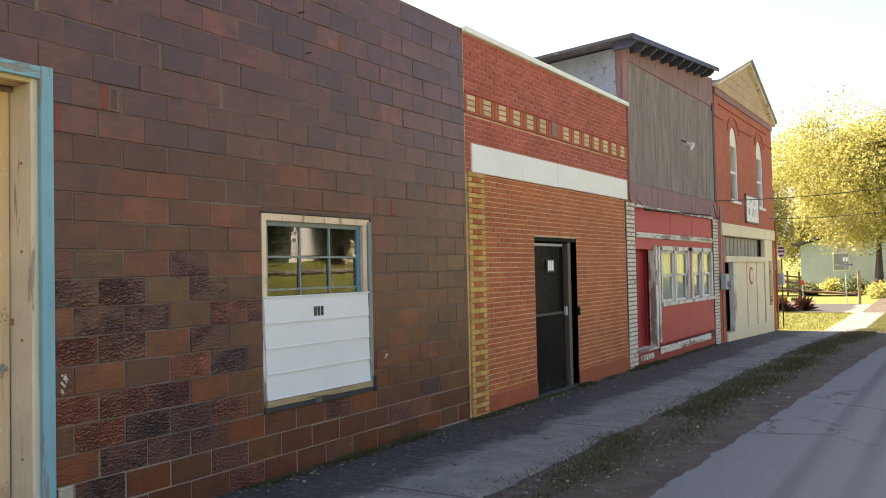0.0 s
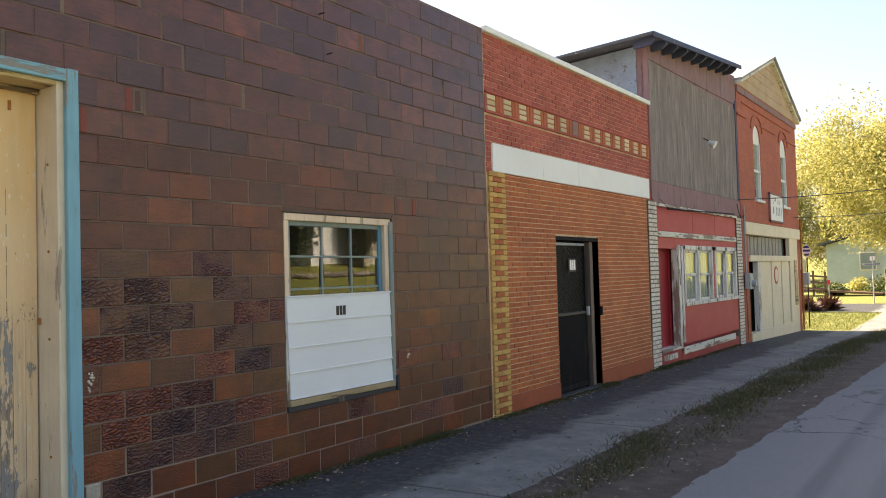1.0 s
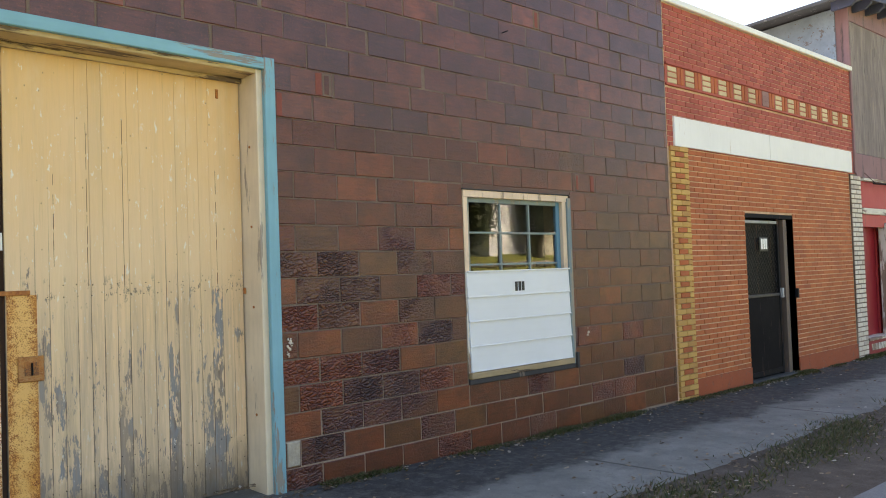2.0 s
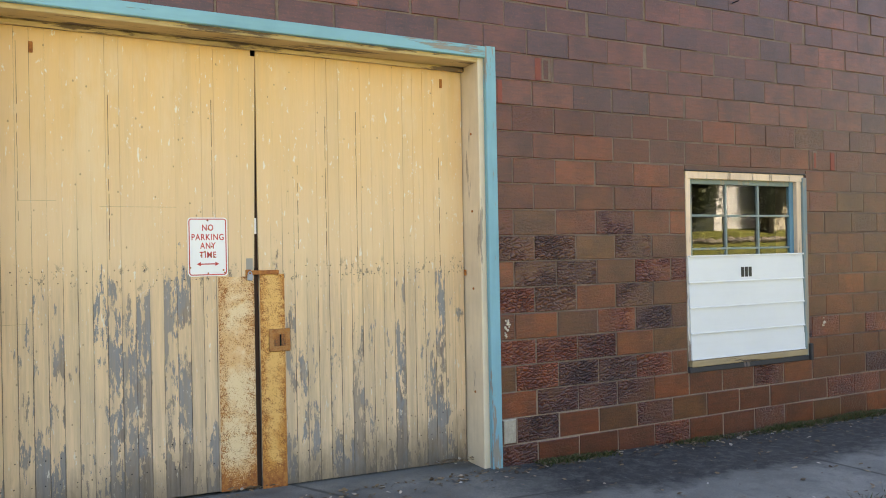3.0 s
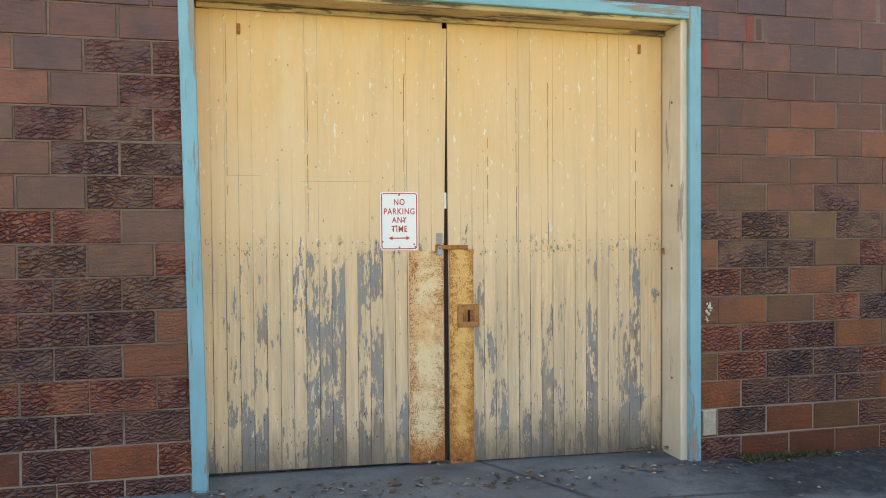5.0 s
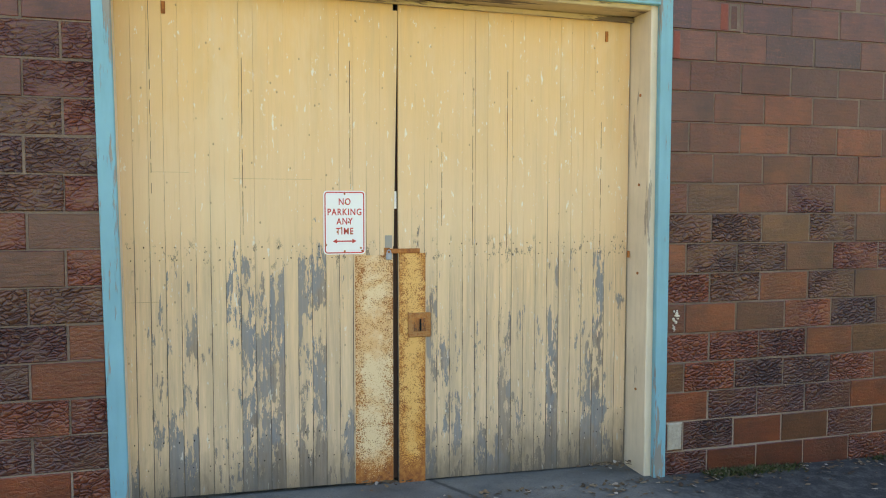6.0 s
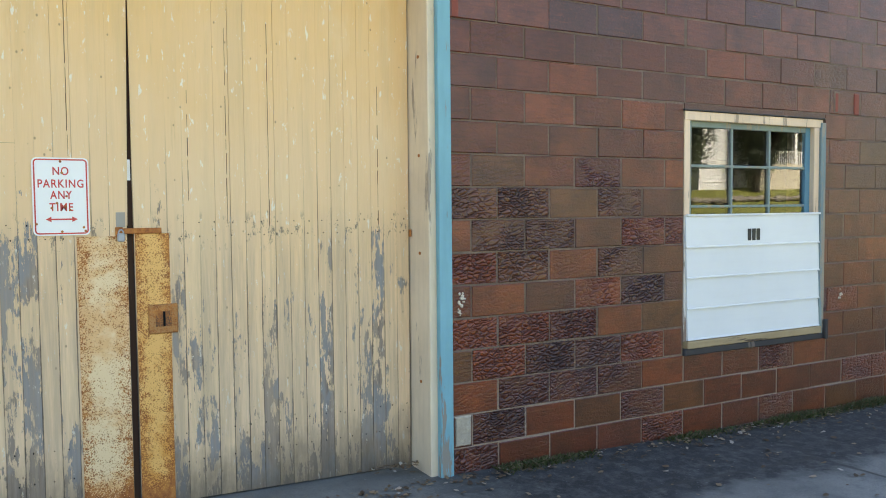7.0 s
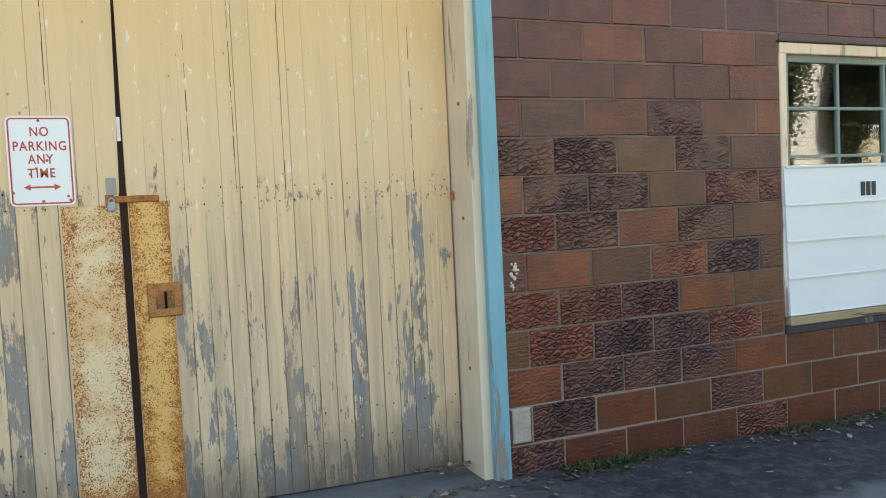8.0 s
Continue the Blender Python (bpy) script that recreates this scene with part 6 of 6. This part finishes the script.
# ---- across the road: seen only in the window's reflection ----
hx, hy = 24.0, 27.4
hz = gz(hy, hx)
wh = thing("white_house", "tall white weatherboard house on the rising lawn across the road", "house", (hx, hy, hz))
dpart("wall", boxed(hx, hx + 6, hy, hy + 3.5, hz - 0.5, hz + 6.2), "siding", wh)
for i in range(34):
    z = hz + 0.35 + i * 0.17
    dpart("weatherboard", solid(bmesh.new(), [(hx - 0.005, z + 0.17), (hx - 0.035, z + 0.01), (hx - 0.035, z), (hx - 0.005, z)], "y", hy, hy + 3.5), "siding", wh)
dpart("roof", solid(bmesh.new(), [(hx - 0.4, hz + 6.1), (hx + 3, hz + 9), (hx + 6.4, hz + 6.1)], "y", hy - 0.4, hy + 3.9), "roof", wh)
porch = dpart("porch", boxed(hx - 0.6, hx + 3.5, hy + 3.5, hy + 7.5, hz - 0.4, hz + 1.15), "stone_pale", wh, "pale stone porch base")
dpart("top_rail", boxed(hx - 0.58, hx - 0.50, hy + 3.5, hy + 7.5, hz + 1.72, hz + 1.80), "siding", porch)
for i in range(26):
    y = hy + 3.6 + i * 0.15
    dpart("baluster", boxed(hx - 0.56, hx - 0.52, y, y + 0.045, hz + 1.15, hz + 1.72), "siding", porch)
dpart("post", boxed(hx - 0.6, hx - 0.42, hy + 5.9, hy + 6.08, hz + 1.15, hz + 4.4), "siding", porch)
for x, y, h, s, crown in ((20.8, 21.6, 9, 61, (0.24, 0.44, 0.42)), (22.9, 30.2, 7, 66, (0.13, 0.50, 0.50)), (28.5, 37.8, 10, 62, (0.26, 0.44, 0.46)), (30, 42.5, 12, 63, (0.30, 0.46, 0.46)), (26, 21.8, 11, 64, (0.26, 0.46, 0.46))):
    tree("tree", (x, y, gz(y, x) - 0.03), h, 0.7, 0.22, 18000, 0.085 if h < 8 else 0.15, "leaf_dark", "dark green tree on the lawn across the road", s, crown)
sw = thing("stone_wall", "low dry stone wall at the edge of the lawn", "wall", (20.7, 20, 0))
rr = random.Random(77)
_stones = []
for i in range(3):
    b = bmesh.new()
    bmesh.ops.create_icosphere(b, subdivisions=2, radius=1.0)
    for v in b.verts:
        v.co *= 1 + 0.3 * noise.noise(v.co * 1.3 + Vector((i * 7, 0, 0)))
    me = mesh_of("stone", b)
    me.materials.append(M["stone"])
    _stones.append(me)
for i in range(60):
    ob = new("stone", rr.choice(_stones))
    ob.parent = sw
    y = 15 + (i % 60) * 0.45 + rr.uniform(-0.08, 0.08)
    ob.location = (rr.uniform(-0.12, 0.12), y - 20, gz(y, 20.7) + 0.06)
    ob.scale = (rr.uniform(0.16, 0.26), rr.uniform(0.22, 0.34), rr.uniform(0.12, 0.19))
    ob.rotation_euler = (rr.uniform(-0.2, 0.2), rr.uniform(-0.2, 0.2), rr.uniform(0, 3))


# ---- grass, weeds and litter ----
def blades(name, spots, hmin, hmax, width, mat, label, seed, lean=0.5):
    rr = random.Random(seed)
    vs, fs = [], []
    for x, y, k in spots:
        h = rr.uniform(hmin, hmax) * k
        a = rr.uniform(0, 6.28)
        w = Vector((math.cos(a), math.sin(a), 0)) * width
        tip = Vector((rr.gauss(0, lean), rr.gauss(0, lean), 1)) * h
        p = Vector((x, y, gz(y) - 0.004))
        o = len(vs)
        vs += [tuple(p - w), tuple(p + w), tuple(p + tip * 0.6 + w * 0.6), tuple(p + tip * 0.6 - w * 0.6 + Vector((0, 0, 0.001))), tuple(p + tip)]
        fs += [(o, o + 1, o + 2, o + 3), (o + 3, o + 2, o + 4)]
    me = bpy.data.meshes.new(name)
    me.from_pydata(vs, [], fs)
    me.materials.append(M[mat])
    return tagged(new(name, me), label, "grass", kind="stuff")


rr = random.Random(19)
spots = []
while len(spots) < 28000:
    y = rr.uniform(-3, 26)
    u = rr.gauss(0, 0.2)
    x = 2.18 + 0.016 * max(0, y) + u
    dens = noise.noise((x * 1.6, y * 0.9, 1.0)) + (0.70 if y > 8 else 0.08 + 0.045 * max(0.0, y))
    if 1.72 < x < 3.1 and rr.random() < max(0.03, dens):
        spots.append((x, y, 1.0))
blades("verge_grass", spots, 0.025, 0.065, 0.005, "grass", "patchy short green grass between the pavement and the dirt", 3, 0.8)
spots = []
while len(spots) < 24000:
    y = rr.uniform(0.3, 17)
    k = max(0.0, noise.noise((y * 1.1, 3.0, 0.0)) + 0.25 + (0.35 if 11.3 < y < 13 or 8.6 < y < 9.2 else 0))
    if rr.random() < k:
        spots.append((0.015 + abs(rr.gauss(0, 0.055)), y, 0.5 + k))
blades("wall_weeds", spots, 0.014, 0.050, 0.006, "grass", "low weeds and moss along the foot of the walls", 4, 0.9)
spots = [(rr.uniform(-6, 1.35), rr.uniform(25.2, 33.8), 1.0) for _ in range(14000)] + [(rr.uniform(2.5, 3.5), rr.uniform(25.2, 33.8), 1.0) for _ in range(4000)]
blades("lawn_grass", spots, 0.03, 0.08, 0.008, "grass_dry", "sunlit yellow-green lawn grass past the corner", 6, 0.7)


def litter(name, spots, size, mat, label, seed):
    rr = random.Random(seed)
    vs, fs = [], []
    for x, y, z in spots:
        s = size * rr.uniform(0.4, 1.2)
        a = rr.uniform(0, 6.28)
        u, v = Vector((math.cos(a), math.sin(a), rr.uniform(-0.25, 0.25))) * s, Vector((-math.sin(a), math.cos(a), rr.uniform(-0.25, 0.25))) * s * rr.uniform(0.4, 0.7)
        p = Vector((x, y, z + 0.006 + s * 0.2))
        o = len(vs)
        vs += [tuple(p - u), tuple(p - u * 0.3 + v), tuple(p + u * 0.5 + v * 0.8), tuple(p + u), tuple(p + u * 0.3 - v), tuple(p - u * 0.5 - v * 0.8 + Vector((0, 0, s * 0.2)))]
        fs.append(tuple(range(o, o + 6)))
    me = bpy.data.meshes.new(name)
    me.from_pydata(vs, [], fs)
    me.materials.append(M[mat])
    return tagged(new(name, me), label, "leaves", kind="stuff")


spots = []
for i in range(3600):
    y = rr.uniform(-3.5, 18)
    x = abs(rr.gauss(0, 0.16)) + 0.02 if rr.random() < 0.55 else rr.uniform(0.0, 3.0)
    spots.append((x, y, gz(y)))
for i in range(3400):
    y = rr.uniform(-3, 22)
    x = 2.2 + 0.018 * max(0, y) + rr.gauss(0, 0.3)
    if 1.6 < x < 3.3:
        spots.append((x, y, gz(y) + 0.004))
for c, n in (((-0.20, -0.3), 60), ((-0.2, -1.85), 30), ((0.1, 7.9), 120), ((0.1, 11.8), 80), ((0.1, 16.6), 80), ((0.4, 9.5), 60)):
    for i in range(n):
        y = c[1] + rr.gauss(0, 0.12 if n < 70 else 0.35)
        spots.append((c[0] + abs(rr.gauss(0, 0.06)), y, gz(y) + (0.045 if c[0] < 0 else 0.0)))
litter("leaf_litter", spots, 0.022, "litter", "scattered dry leaves and crumbs of paper on the concrete", 8)
